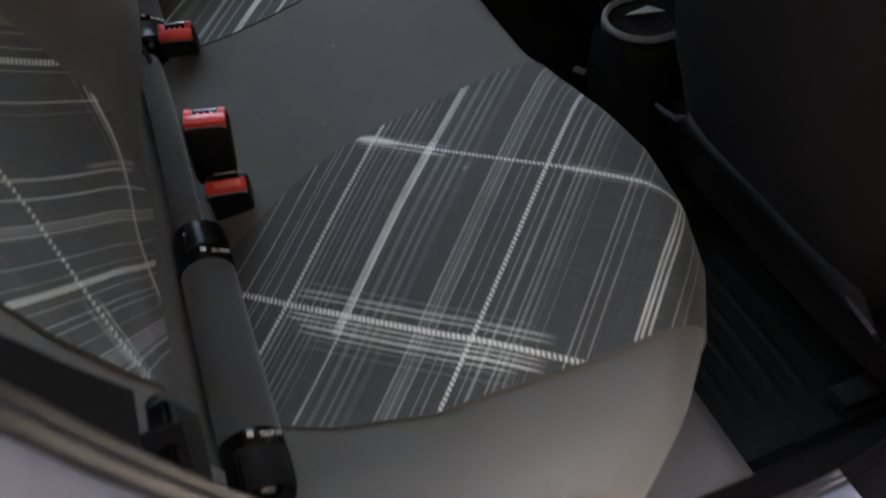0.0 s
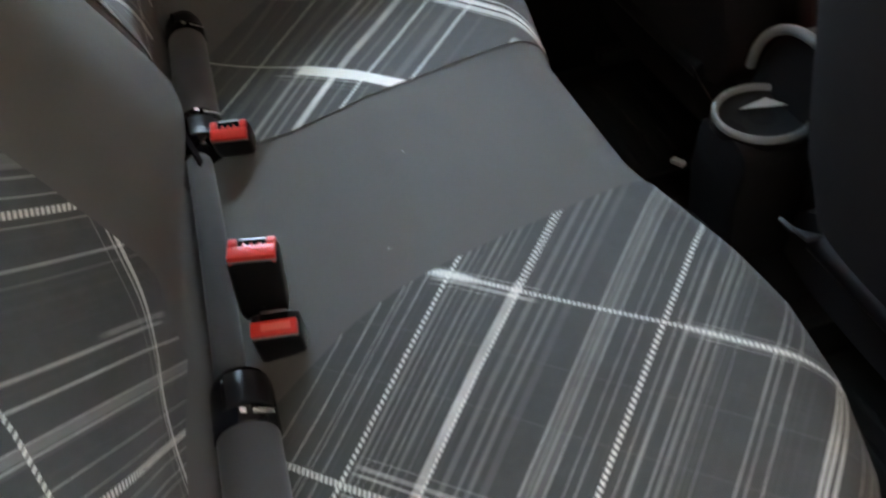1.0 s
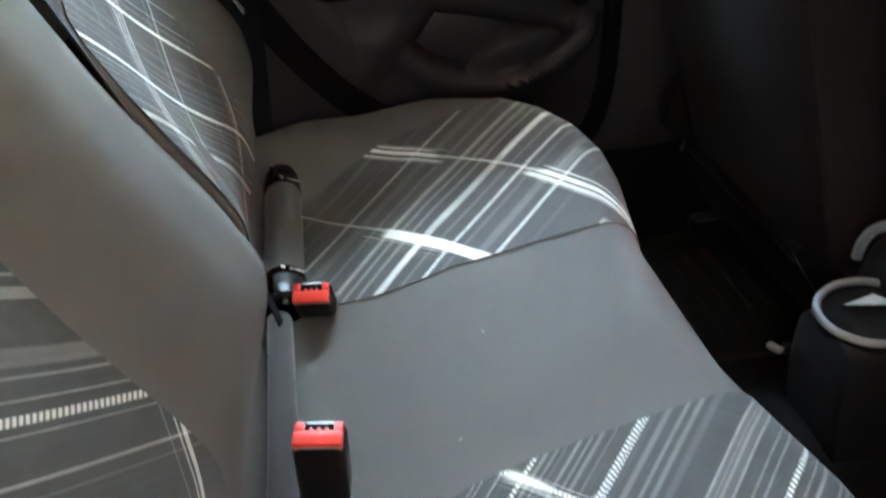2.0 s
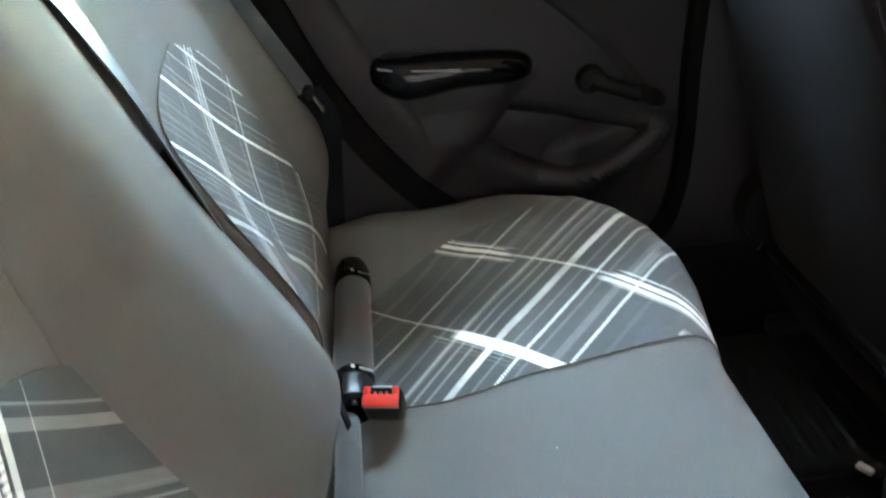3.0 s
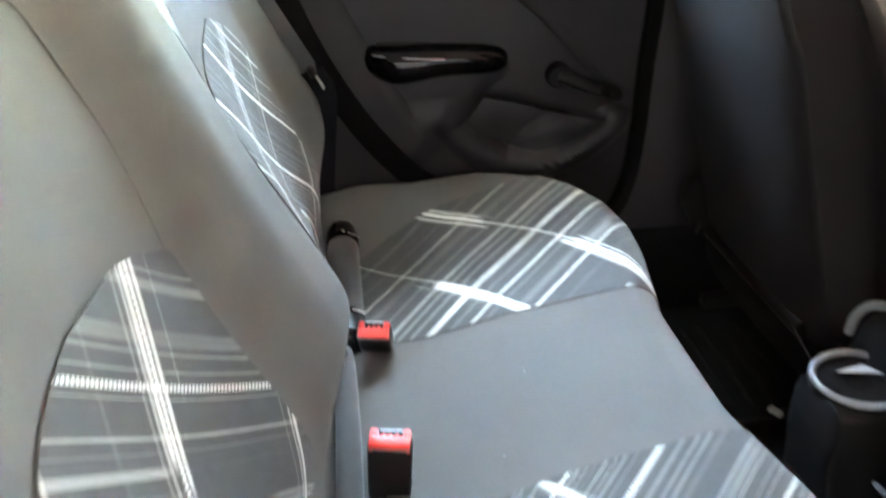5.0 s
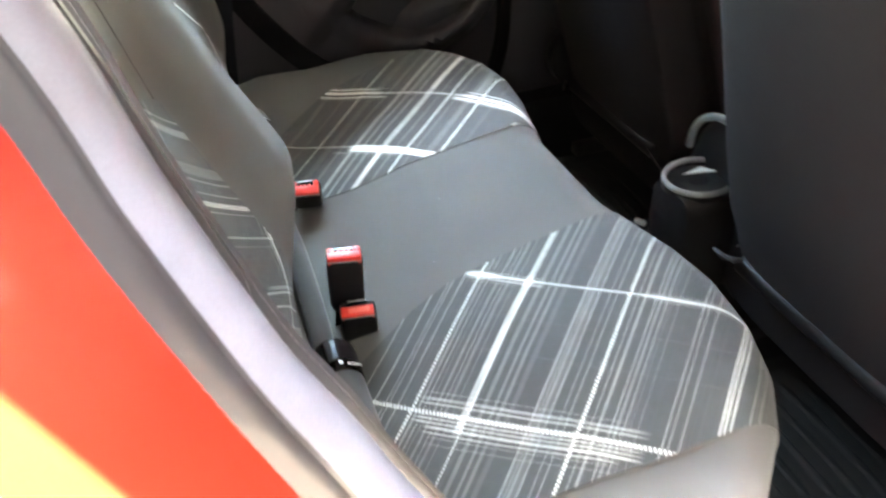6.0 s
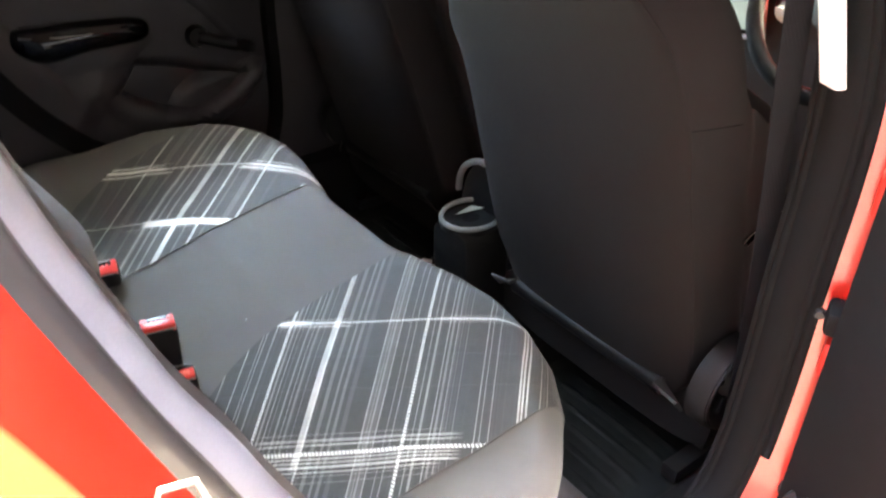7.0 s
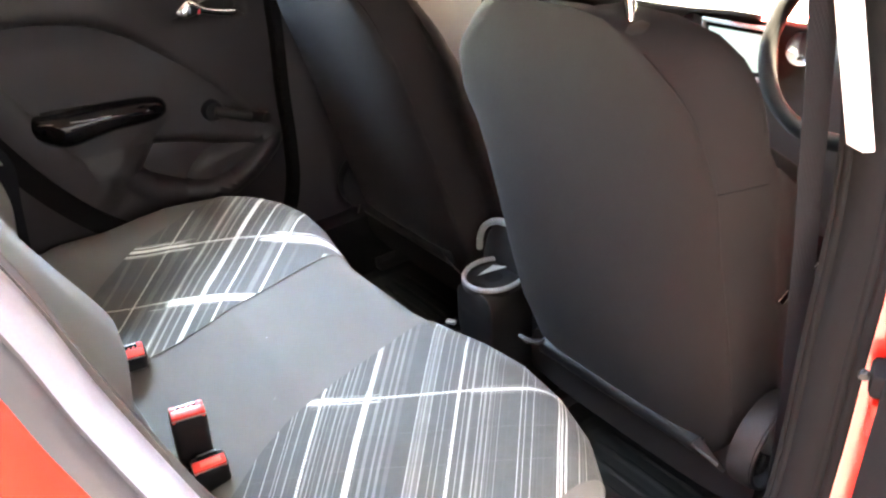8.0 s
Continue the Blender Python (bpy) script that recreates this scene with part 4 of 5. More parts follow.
part("tongue_grip", block((0.012, 0.042, 0.018), (-0.040, 0.582, 0.846), 0.004, Matrix.Rotation(radians(-25), 3, "Y")), PLASTIC, far_belt, "black tongue grip")
part("tongue", block((0.003, 0.020, 0.034), (-0.030, 0.592, 0.826), 0.001, Matrix.Rotation(radians(-25), 3, "Y")), STEEL, far_belt, "steel belt tongue")
near_belt = belt("outer_seat_belt", [(-0.270, -0.570, 1.33), (-0.190, -0.622, 1.15), (-0.124, -0.628, 1.035), (-0.085, -0.610, 0.957), (-0.071, -0.604, 0.920), (-0.058, -0.598, 0.882), (-0.043, -0.588, 0.837)],
                 0.046, WEBBING_DARK, lambda t: Vector((0.12, 1.0, 0.0)), "black seat belt hanging beside the backrest")
part("lap_webbing", sweep(smooth_line([(-0.043, -0.588, 0.837), (-0.052, -0.611, 0.747), (-0.060, -0.638, 0.70), (-0.06, -0.648, 0.48)], 8), strap_profile(0.040), (1, 0.1, 0)), WEBBING_DARK, near_belt, "black lap webbing")
grip_turn = Matrix.Rotation(radians(66), 3, "Y")
part("tongue_grip", block((0.038, 0.052, 0.011), (-0.032, -0.576, 0.797), 0.004, grip_turn), PLASTIC, near_belt, "black plastic tongue grip")
part("grip_slot", block((0.009, 0.042, 0.013), (-0.035, -0.584, 0.820), 0.003, grip_turn), GLOSS, near_belt)
part("tongue", block((0.026, 0.020, 0.003), (-0.026, -0.573, 0.746), 0.001, grip_turn), STEEL, near_belt, "steel belt tongue")

guide = part("belt_guide", block((0.034, 0.006, 0.105), (-0.118, 0.618, 1.058), 0.004, Matrix.Rotation(radians(-24), 3, "Y") @ Matrix.Rotation(radians(-8), 3, "X")), PLASTIC, None)
tagged(guide, "black belt guide plate on the rear pillar", "trim", kind="structure")

# chrome posts and guides on the backrest's top edge
for y in (0.272, 0.412):
    ob = thing("head_restraint_post", on_back(0.595, y, -0.055), "chrome post standing in a black guide on the backrest top", "head restraint post", "rear head restraint posts")
    base = on_back(0.597, y, -0.055)
    part("guide", turned([(0.0, 0.0), (0.017, 0.0), (0.019, 0.004), (0.018, 0.010), (0.012, 0.014), (0.0, 0.014)], base, tuple(LEAN), 24), PLASTIC, ob, "black guide sleeve")
    part("post", tube([base, base + LEAN * 0.16], 0.0055, 14), CHROME, ob, "chrome rod")

shelf = part("parcel_shelf", sheet(lambda a, b: (lerp(-0.79, -0.335, a), lerp(-0.60, 0.60, b), 1.075 + 0.012 * math.sin(math.pi * a)), 8, 12, 0.02), TRIM, None)
tagged(shelf, "charcoal parcel shelf behind the backrest", "parcel shelf", kind="structure")

# ---- far rear door ----
def far_edge(z):
    return along(sorted((zz, xx) for xx, zz in OPENING[:12]), z)


def near_edge(z):
    return along(sorted((zz, xx) for xx, zz in OPENING[11:20]), z)


ARC = [(-.06, 1.00), (-.045, 1.025), (-.025, 1.041), (.02, 1.046), (.107, 1.046), (.169, 1.036), (.222, 1.021), (.277, .991), (.323, .953), (.361, .914), (.40, .876), (.431, .846), (.483, .782), (.511, .744), (.53, .70)]
LEFT_LINE = [(.60, .20), (.69, .15), (.78, .09), (.854, .047), (.924, .010), (1.008, -.029), (1.034, -.039), (1.05, -.03)]
CREASE = [(.60, .15), (.64, .165), (.69, .206), (.755, .26), (.793, .308), (.83, .35)]
POCKET = [(.19, .715), (.205, .699), (.25, .656), (.318, .620), (.38, .607), (.43, .615), (.478, .637), (.516, .667), (.55, .70), (.58, .74)]
SHOULDER = [(.20, .775), (.291, .760), (.371, .744), (.472, .711), (.55, .695)]
FLAP = [(.31, .60), (.336, .635), (.36, .665), (.393, .686), (.461, .700), (.529, .706), (.57, .700)]
BEZEL_TOP = [(.355, 1.000), (.373, 1.008), (.416, 1.034), (.469, 1.044), (.526, 1.047)]
BEZEL_LOW = [(.355, 1.000), (.373, .993), (.42, .984), (.515, .974), (.54, .972)]


def door_depth(x, z):
    """How far the far door's lining stands into the cabin."""
    d = 0.014 + 0.012 * ease(0.97, 1.05, z)
    # let-in upper panel, crisp behind and above, running out to a fine line towards the front
    above, behind = along(ARC, x) - z, x - along(LEFT_LINE, z)
    inset = ease(0.0, 0.006, above) * ease(0.0, 0.006, behind)
    d -= (0.013 * ease(0.40, 0.26, x) * (1 - 0.35 * ease(0.03, 0.14, above)) + 0.002) * inset * ease(0.70, 0.76, z)
    d -= 0.0035 * (bump_at(above, 0.0, 0.0045) * ease(-0.03, -0.01, behind) + bump_at(behind, 0.0, 0.0045) * ease(-0.01, 0.01, above)) * ease(0.69, 0.73, z) * ease(0.54, 0.50, x)
    d += 0.0020 * bump_at(above, -0.008, 0.006) * ease(0.34, 0.40, x) * ease(0.53, 0.50, x)
    # bin below the winder, with its lip, and the bottle holder's swelling at its front end
    lip, front = along(POCKET, x), ease(0.57, 0.53, x)
    hollow = ease(0.0, 0.016, x - along(CREASE, z)) * ease(-0.004, 0.016, z - lip) * ease(-0.004, 0.014, along(SHOULDER, x) - z) * front
    d -= 0.026 * hollow
    d += 0.005 * bump_at(z, lip - 0.014, 0.020) * ease(0.17, 0.22, x) * front
    d += 0.010 * ease(0.014, -0.05, x - along(CREASE, z)) * ease(0.58, 0.66, z) * ease(0.83, 0.78, z) * ease(0.02, 0.12, x)
    swell = ease(-0.010, 0.020, along(FLAP, x) - z) * ease(-0.03, 0.012, z - lip) * ease(0.30, 0.40, x) * ease(0.57, 0.53, x)
    d += 0.020 * swell
    d += 0.007 * bump_at(math.hypot((x - 0.535) / 0.03, (z - 0.703) / 0.016), 0.0, 0.9)
    # wedge-shaped cup round the handle
    cup = ease(-0.003, 0.008, along(BEZEL_TOP, x) - z) * ease(-0.003, 0.008, z - along(BEZEL_LOW, x)) * ease(0.358, 0.375, x) * ease(0.532, 0.522, x)
    d -= 0.020 * cup
    d += 0.004 * bump_at(z, along(BEZEL_TOP, x) + 0.008, 0.012) * ease(0.33, 0.39, x) * ease(0.56, 0.52, x)
    return d


far_door = thing("rear_door", (0.3, 0.70, 0.45), "closed charcoal rear door lining with gloss black pull", "car door")


def lining_at(x, z, h=0.0):
    return Vector((x, 0.700 - door_depth(x, z) - h + 0.030 * (1 - math.sqrt(max(0.0, 1 - (max(0.0, z - 1.052) / 0.038) ** 2))), z))


def far_lining(a, b):
    z = lerp(0.475, 1.09, b)
    x = lerp(far_edge(z) + 0.016, near_edge(z) - 0.004, a)
    return lining_at(x, z), (x, z)


part("lining", sheet(far_lining, 190, 180, 0.02, flip=True), TRIM, far_door, "charcoal moulded door lining")
rows = []
for a in np.linspace(0, 1, 30):
    x = lerp(0.028, 0.322, a)
    fat = math.sqrt(max(0.0, 1 - (2 * a - 1) ** 6))
    zc = lerp(0.836, 0.822, a) - 0.010 * bump_at(a, 0.28, 0.2)
    hh = (0.028 + 0.008 * bump_at(a, 0.30, 0.22)) * max(0.12, fat)
    out = 0.018 + 0.048 * fat * ease(0.0, 0.35, a + 0.08)
    rows.append([(x, 0.702 - out * (0.5 - 0.5 * math.cos(t)), zc + hh * math.sin(t)) for t in np.linspace(0, 2 * math.pi, 24, endpoint=False)])
pull = part("pull", clock_side(loft(rows)), GLOSS, far_door, "gloss black door pull")
part("pull_tray", sheet(lambda a, b: (lerp(0.075, 0.285, a), 0.690 - 0.040 * b * math.sin(math.pi * lerp(0.12, 0.88, a)) ** 0.5, lerp(0.862, 0.846, a) - 0.012 * b * b), 16, 6, 0.004), TRIM, pull, "matt black top of the pull")
part("pull_line", tube([(0.066, 0.656, 0.845), (0.10, 0.645, 0.842), (0.18, 0.638, 0.837), (0.30, 0.650, 0.831)], 0.0010, 8), STEEL, pull, "thin bright inlay")
hub = (0.412, 0.695, 0.790)
winder = part("winder", turned([(0.0, 0.045), (0.020, 0.045), (0.024, 0.038), (0.026, 0.0), (0.0, 0.0)], hub, (0, -1, 0), 28), PLASTIC, far_door, "black window winder")
part("arm", tube([(0.412, 0.654, 0.790), (0.448, 0.645, 0.778), (0.488, 0.642, 0.763)], 0.0125, 14), PLASTIC, winder)
part("knob", turned([(0.0, 0.050), (0.011, 0.049), (0.014, 0.040), (0.0115, 0.012), (0.014, 0.0), (0.0, 0.0)], (0.497, 0.647, 0.760), (0.25, -0.95, 0.1), 20), PLASTIC, winder)
lever_rows = []
for a in np.linspace(0, 1, 22):
    x = lerp(0.373, 0.512, a)
    hh = 0.0095 + 0.0105 * bump_at(a, 0.20, 0.15)
    zc = 1.006 - 0.016 * ease(0.2, 0.9, a) + 0.007 * bump_at(a, 0.26, 0.14)
    end = math.sqrt(max(0.02, 1 - (2 * a - 1) ** 8))
    lever_rows.append([(x, 0.664 - 0.012 * math.cos(t) * end - 0.006 * bump_at(a, 0.2, 0.2), zc + hh * end * math.sin(t)) for t in np.linspace(0, 2 * math.pi, 18, endpoint=False)])
lever = part("handle", clock_side(loft(lever_rows)), CHROME, far_door, "chrome inner door handle")
part("lock_flag", block((0.006, 0.003, 0.010), (0.420, 0.650, 1.004), 0.001), RED_BUTTON, lever, "small red lock flag")

# the near rear door stands wide open
near_door = thing("rear_door", (0.66, -0.78, 0.40), "red rear door with charcoal lining, standing wide open", "car door")
SWING = Vector((-0.26, -0.965, 0))
SWING.normalize()
HINGE = Vector((0.600, -0.757, 0))


def open_door(a, b, h):
    z = lerp(0.44, 1.06, b)
    length = 0.62 + 0.10 * ease(0.5, 0.9, z)
    return HINGE + SWING * (-0.012 + a * length) + Vector((0, 0, z)) + Vector((SWING.y, -SWING.x, 0)) * h


part("skin", sheet(lambda a, b: open_door(0.06 + 0.94 * a, b, -0.05), 12, 12, 0.004, flip=True), RED_PAINT, near_door, "red painted door skin")
# blacker than the far door's trim: its shade is put into the colour
part("lining", sheet(lambda a, b: open_door(a, b, 0.056 + 0.02 * bump_at(b, 0.55, 0.2) * ease(0.02, 0.12, a) - 0.02 * ease(0.9, 1.0, b)), 20, 20, 0.05), SOFT_BLACK, near_door, "charcoal moulded door lining")
for z in (0.745, 0.945):
    part("hinge", block((0.034, 0.026, 0.046), (0.586, -0.724, z), 0.006, Matrix.Rotation(radians(20), 3, "Z")), RED_PAINT, near_door, "red painted hinge plate")
check = part("door_check", block((0.040, 0.026, 0.030), (0.572, -0.722, 0.800), 0.006, Matrix.Rotation(radians(25), 3, "Z")), SOFT_BLACK, near_door, "black door check strap")
part("bolt", turned([(0.0, 0.008), (0.0045, 0.008), (0.006, 0.005), (0.006, 0.0), (0.0, 0.0)], (0.558, -0.708, 0.806), (-0.9, -0.3, 0.0), 12), TUBE, check, "black check bolt")
gaiter_line = smooth_line([(0.575, -0.742, 0.560), (0.545, -0.775, 0.556), (0.505, -0.815, 0.552), (0.480, -0.840, 0.552)], 14)
gaiter = sweep(gaiter_line, ring_profile(1.0, 20), (0, 0, 1))
gaiter = ([gaiter_line[i // 20] + (p - gaiter_line[i // 20]) * (0.024 + 0.004 * math.sin((i // 20) * 1.05)) for i, p in enumerate(gaiter[0])], gaiter[1], None)
boot = part("wiring_boot", gaiter, PLASTIC, near_door, "black ribbed rubber wiring boot")
part("boot_ring", sweep([gaiter_line[14] + Vector((0.40, 0.37, 0)).normalized().cross(Vector((0, 0, 1))) * 0.029 * math.cos(t) + Vector((0, 0, 0.029 * math.sin(t))) for t in np.linspace(0, 2 * math.pi, 28, endpoint=False)], ring_profile(0.003, 8), (0.4, 0.37, 0), closed=True), TRIM_GREY, boot, "grey clamp ring")

# striker loop on the rear jamb
striker = thing("door_striker", (-0.11, -0.737, 0.985), "bright steel door striker loop on the red jamb", "door striker")
loop_pts = [Vector((x, -0.737, z)) for x, z in ((-0.100, 1.018), (-0.094, 0.990), (-0.111, 0.986), (-0.122, 1.008), (-0.116, 1.022))]
loop_line = [a.lerp(b, k / 4) for a, b in zip(loop_pts, loop_pts[1:] + loop_pts[:1]) for k in range(4)]
part("loop", sweep(loop_line, ring_profile(0.0015, 8), (0, 1, 0), closed=True), STEEL, striker)

# ---- front seats ----
def front_seat(yc, dx, out, slope):
    ob = thing("driver_seat" if out < 0 else "passenger_seat", (0.75 + dx, yc, 0.30), "dark grey cloth driver's seat beside the centre pillar" if out < 0 else "dark grey cloth passenger seat beside the console", "car seat", "front seats")
    BX = lambda z: 0.62 + dx - (z - 0.52) * slope
    corner = lambda z: along([(0.55, 0.94), (0.80, 0.92), (0.95, 0.90), (1.05, 0.81), (1.12, 0.62)], z)
    W = [(.50, .185), (.53, .205), (.58, .214), (.70, .216), (.87, .214), (.96, .219), (1.03, .219), (1.07, .211), (1.10, .194), (1.12, .170), (1.135, .125), (1.142, .06)]
    D = [(.50, .05), (.55, .085), (.7, .085), (.9, .078), (1.03, .066), (1.09, .058), (1.12, .042), (1.135, .025), (1.142, .012)]
    rows = []
    for z in [.50, .51, .53, .56, .60, .66, .72, .78, .84, .88, .91, .93, .945, .96, .975, .99, 1.005, 1.02, 1.045, 1.065, 1.082, 1.097, 1.11, 1.12, 1.128, 1.135, 1.139, 1.142]:
        w, d = along(W, z) * (1.07 if out > 0 else 1.0), along(D, z)
        ring = []
        for t in np.linspace(0, 2 * math.pi, 120, endpoint=False):
            c, s = math.cos(t), math.sin(t)
            fx, fy = math.copysign(abs(c) ** 0.5, c), math.copysign(abs(s) ** 0.5, s)
            wide = 1 + 0.16 * ease(-0.6, 0.8, fx) * ease(1.06, 0.98, z) * ease(0.5, 0.6, z)
            if out < 0 and fy < 0:
                # above the side bolster the seat tapers towards its front
                wide = 1 + 0.16 * ease(-0.6, 0.8, fx) * ease(1.005, 0.955, z) * ease(0.5, 0.6, z) + 0.07 * ease(0.0, 0.8, fx) * ease(0.995, 0.95, z) * ease(0.5, 0.6, z) - (0.18 * ease(0.955, 1.005, z) + 0.10 * ease(0.99, 1.10, z)) * ease(-0.7, 0.6, fx)
            swell = (0.022 * ease(0.52, 0.62, z) + 0.014 * ease(0.935, 0.985, z) * ease(1.12, 1.05, z)) * ease(0.1, 0.9, fy * -out)
            hollow = 0.04 * (1 - fy * fy) * ease(0.0, 1.0, fx) * ease(1.05, 0.9, z)
            # the sides fall away from a corner seam that runs inward towards the top
            fall = 0.055 * max(0.0, abs(fy) - corner(z)) / (1.001 - corner(z)) * ease(0.4, -0.6, fx)
            ring.append(Vector((BX(z) + d + d * fx - hollow + fall, yc + swell + w * wide * fy, z)))
        rows.append(ring)
    made = loft(rows)
    uv = [((p.z), (p.y + p.x)) for p in made[0]]
    part("backrest", (made[0], made[1], uv), CLOTH_DARK, ob, "dark grey cloth backrest")
    for s in (-1, 1):
        line = [Vector((BX(z) + along(D, z) * (1 - (1 - corner(z) ** 4) ** 0.25) - 0.0004, yc + s * along(W, z) * corner(z), z)) for z in np.linspace(0.60, 1.105, 34)]
        part("seam", sweep(line, ring_profile(0.0014, 6), (0, 1, 0)), CLOTH_DARK, ob)
    fold = []
    for fy in np.linspace(corner(0.955), 0.985, 10):
        x = BX(0.955) + along(D, 0.955) * (1 - (1 - fy ** 4) ** 0.25) + 0.055 * (fy - corner(0.955)) / (1.001 - corner(0.955)) - 0.0006
        fold.append(Vector((x, yc + out * along(W, 0.955) * fy, 0.955)))
    part("seam", sweep(fold, ring_profile(0.0013, 6), (0, 0, 1)), CLOTH_DARK, ob)
    # seat base
    base_rows = []
    for a in np.linspace(0, 1, 16):
        x = lerp(0.66, 1.14, a) + dx
        top = 0.52 + 0.07 * a - 0.05 * ease(0.85, 1.0, a)
        low = 0.40 + 0.03 * ease(0.8, 1.0, a)
        half = 0.235 - 0.03 * ease(0.85, 1.0, a)
        base_rows.append([Vector((x, yc + half * math.copysign(abs(math.sin(t)) ** 0.5, math.sin(t)), (top + low) / 2 + (top - low) / 2 * math.copysign(abs(math.cos(t)) ** 0.5, math.cos(t)))) for t in np.linspace(0, 2 * math.pi, 32, endpoint=False)])
    made = loft(base_rows)
    part("seat", (made[0], made[1], [(p.x, p.y) for p in made[0]]), CLOTH_DARK, ob, "dark grey cloth seat cushion")
    part("cross_tube", tube([(0.628 + dx, yc - 0.165, 0.515), (0.628 + dx, yc + 0.165, 0.515)], 0.016, 16, side=(1, 0, 0)), TUBE, ob, "black tube under the backrest")
    for s in (-1, 1):
        if out > 0:
            low, high, tip = [Vector((0.603 + dx + x, yc + s * y, z)) for x, y, z in ((0.006, 0.186, 0.512), (0.0, 0.168, 0.531), (0.022, 0.222, 0.480))]
            made = sheet(lambda a, b: tuple(low.lerp(high, b).lerp(tip, a * (0.96 + 0.04 * b))), 6, 4, 0.004, flip=s > 0)
        else:
            made = sheet(lambda a, b: (0.604 + dx + 0.020 * a, yc + s * lerp(0.160, 0.206, b), 0.531 - 0.026 * a * b - 0.006 * b), 3, 6, 0.005, flip=s < 0)
        part("bracket", made, BRACKET, ob, "grey hinge bracket")
        part("rail", block((0.50, 0.03, 0.03), (0.90 + dx, yc + s * 0.19, 0.335), 0.004), PLASTIC, ob, "black seat rail")
        part("riser", block((0.40, 0.02, 0.08), (0.92 + dx, yc + s * 0.19, 0.385), 0.004), PLASTIC, ob)
    side = yc + out * 0.236
    hub_at = Vector((0.665 + dx, side, 0.555))
    wheel = part("recliner", turned([(0.0, 0.001), (0.050, 0.001), (0.056, 0.004), (0.0585, 0.014), (0.063, 0.019), (0.0685, 0.017), (0.071, 0.010), (0.071, -0.015), (0.0, -0.015)], hub_at, (0, out, 0), 44), PLASTIC, ob, "round black recliner cover with a raised rim")
    part("rim", sweep([hub_at + Vector((0.0645 * math.cos(t), out * 0.0185, 0.0645 * math.sin(t))) for t in np.linspace(0, 2 * math.pi, 44, endpoint=False)], ring_profile(0.0032, 8), (0, 1, 0), closed=True), TUBE, wheel)
    part("hub", turned([(0.0, 0.016), (0.014, 0.016), (0.020, 0.012), (0.024, 0.004), (0.024, 0.0), (0.0, 0.0)], hub_at + Vector((0.006, out * 0.001, 0.0)), (0, out, 0), 24), BRACKET, wheel, "grey recliner hub")
    for t in (0.9, 2.6, 4.4):
        part("spoke", block((0.030, 0.008, 0.010), hub_at + Vector((0.036 * math.cos(t), out * 0.005, 0.036 * math.sin(t))), 0.003, Matrix.Rotation(-t, 3, "Y")), TUBE, wheel)
    for s in (-1, 1):
        p = Vector((BX(1.13) + 0.024, yc + out * 0.043 + s * 0.050, 1.129))
        g = part("guide", turned([(0.0, -0.012), (0.021, -0.012), (0.022, -0.003), (0.020, 0.0), (0.011, 0.0035), (0.0, 0.0035)], p, (-0.25, 0, 0.97), 24), PLASTIC, ob, "black head restraint guide")
        part("post", tube([p, p + Vector((-0.018, 0, 0.09))], 0.0065, 12), CHROME, g, "chrome head restraint rod")
    pad = []
    for h, w, d in ((0.055, 0.07, 0.02), (0.060, 0.105, 0.036), (0.08, 0.122, 0.046), (0.12, 0.126, 0.048), (0.16, 0.118, 0.044), (0.185, 0.095, 0.032), (0.192, 0.05, 0.015)):
        pad.append([Vector((BX(1.13) + 0.026 - 0.20 * h + d * math.copysign(abs(math.cos(t)) ** 0.6, math.cos(t)), yc + out * 0.03 + w * math.copysign(abs(math.sin(t)) ** 0.6, math.sin(t)), 1.13 + h)) for t in np.linspace(0, 2 * math.pi, 32, endpoint=False)])
    made = loft(pad)
    part("head_restraint", (made[0], made[1], [(q.z, q.y) for q in made[0]]), CLOTH_DARK, ob, "dark grey cloth head restraint")
    return ob


front_seat(-0.335, 0.0, -1, 0.25)
front_seat(0.345, 0.065, 1, 0.30)

# driver's belt down the centre pillar
front_belt = belt("front_seat_belt", [(0.530, -0.590, 1.28), (0.551, -0.600, 1.14), (0.572, -0.602, 1.02), (0.596, -0.602, 0.90), (0.619, -0.602, 0.77), (0.635, -0.602, 0.665), (0.648, -0.602, 0.55), (0.66, -0.605, 0.36)],
                  0.031, WEBBING_DARK, lambda t: Vector((0.9, -0.35, 0.25)), "black driver's seat belt along the centre pillar")
part("tongue", tube([(0.597, -0.585, 0.815), (0.622, -0.588, 0.830), (0.650, -0.594, 0.846), (0.674, -0.598, 0.885)], 0.0045, 10), CHROME, front_belt, "bright steel belt tongue")
part("anchor", block((0.012, 0.010, 0.026), (0.690, -0.602, 0.640), 0.003), PAPER, front_belt, "small white belt stop")

# added pale strip in place of the sunlit upper pillar trim
lit_strip_rows = []
for z in np.linspace(1.045, 1.345, 14):
    mid = Vector((0.541, -0.661, 1.045)) + Vector((-0.17, 0.20, 1.0)) * (z - 1.045)
    ring = []
    for t in np.linspace(0, 2 * math.pi, 28, endpoint=False):
        c, s_ = math.cos(t), math.sin(t)
        ring.append(mid + Vector((-0.0060, -0.0120, 0)) * math.copysign(abs(c) ** 0.4, c) + Vector((0.006, -0.003, 0)) * math.copysign(abs(s_) ** 0.4, s_))
    lit_strip_rows.append(ring)
cover = part("lit_pillar_strip", clock_side(loft(lit_strip_rows)), PALE_TRIM, None)
tagged(cover, "pale strip standing in for lit trim on the centre pillar", "trim", kind="structure")

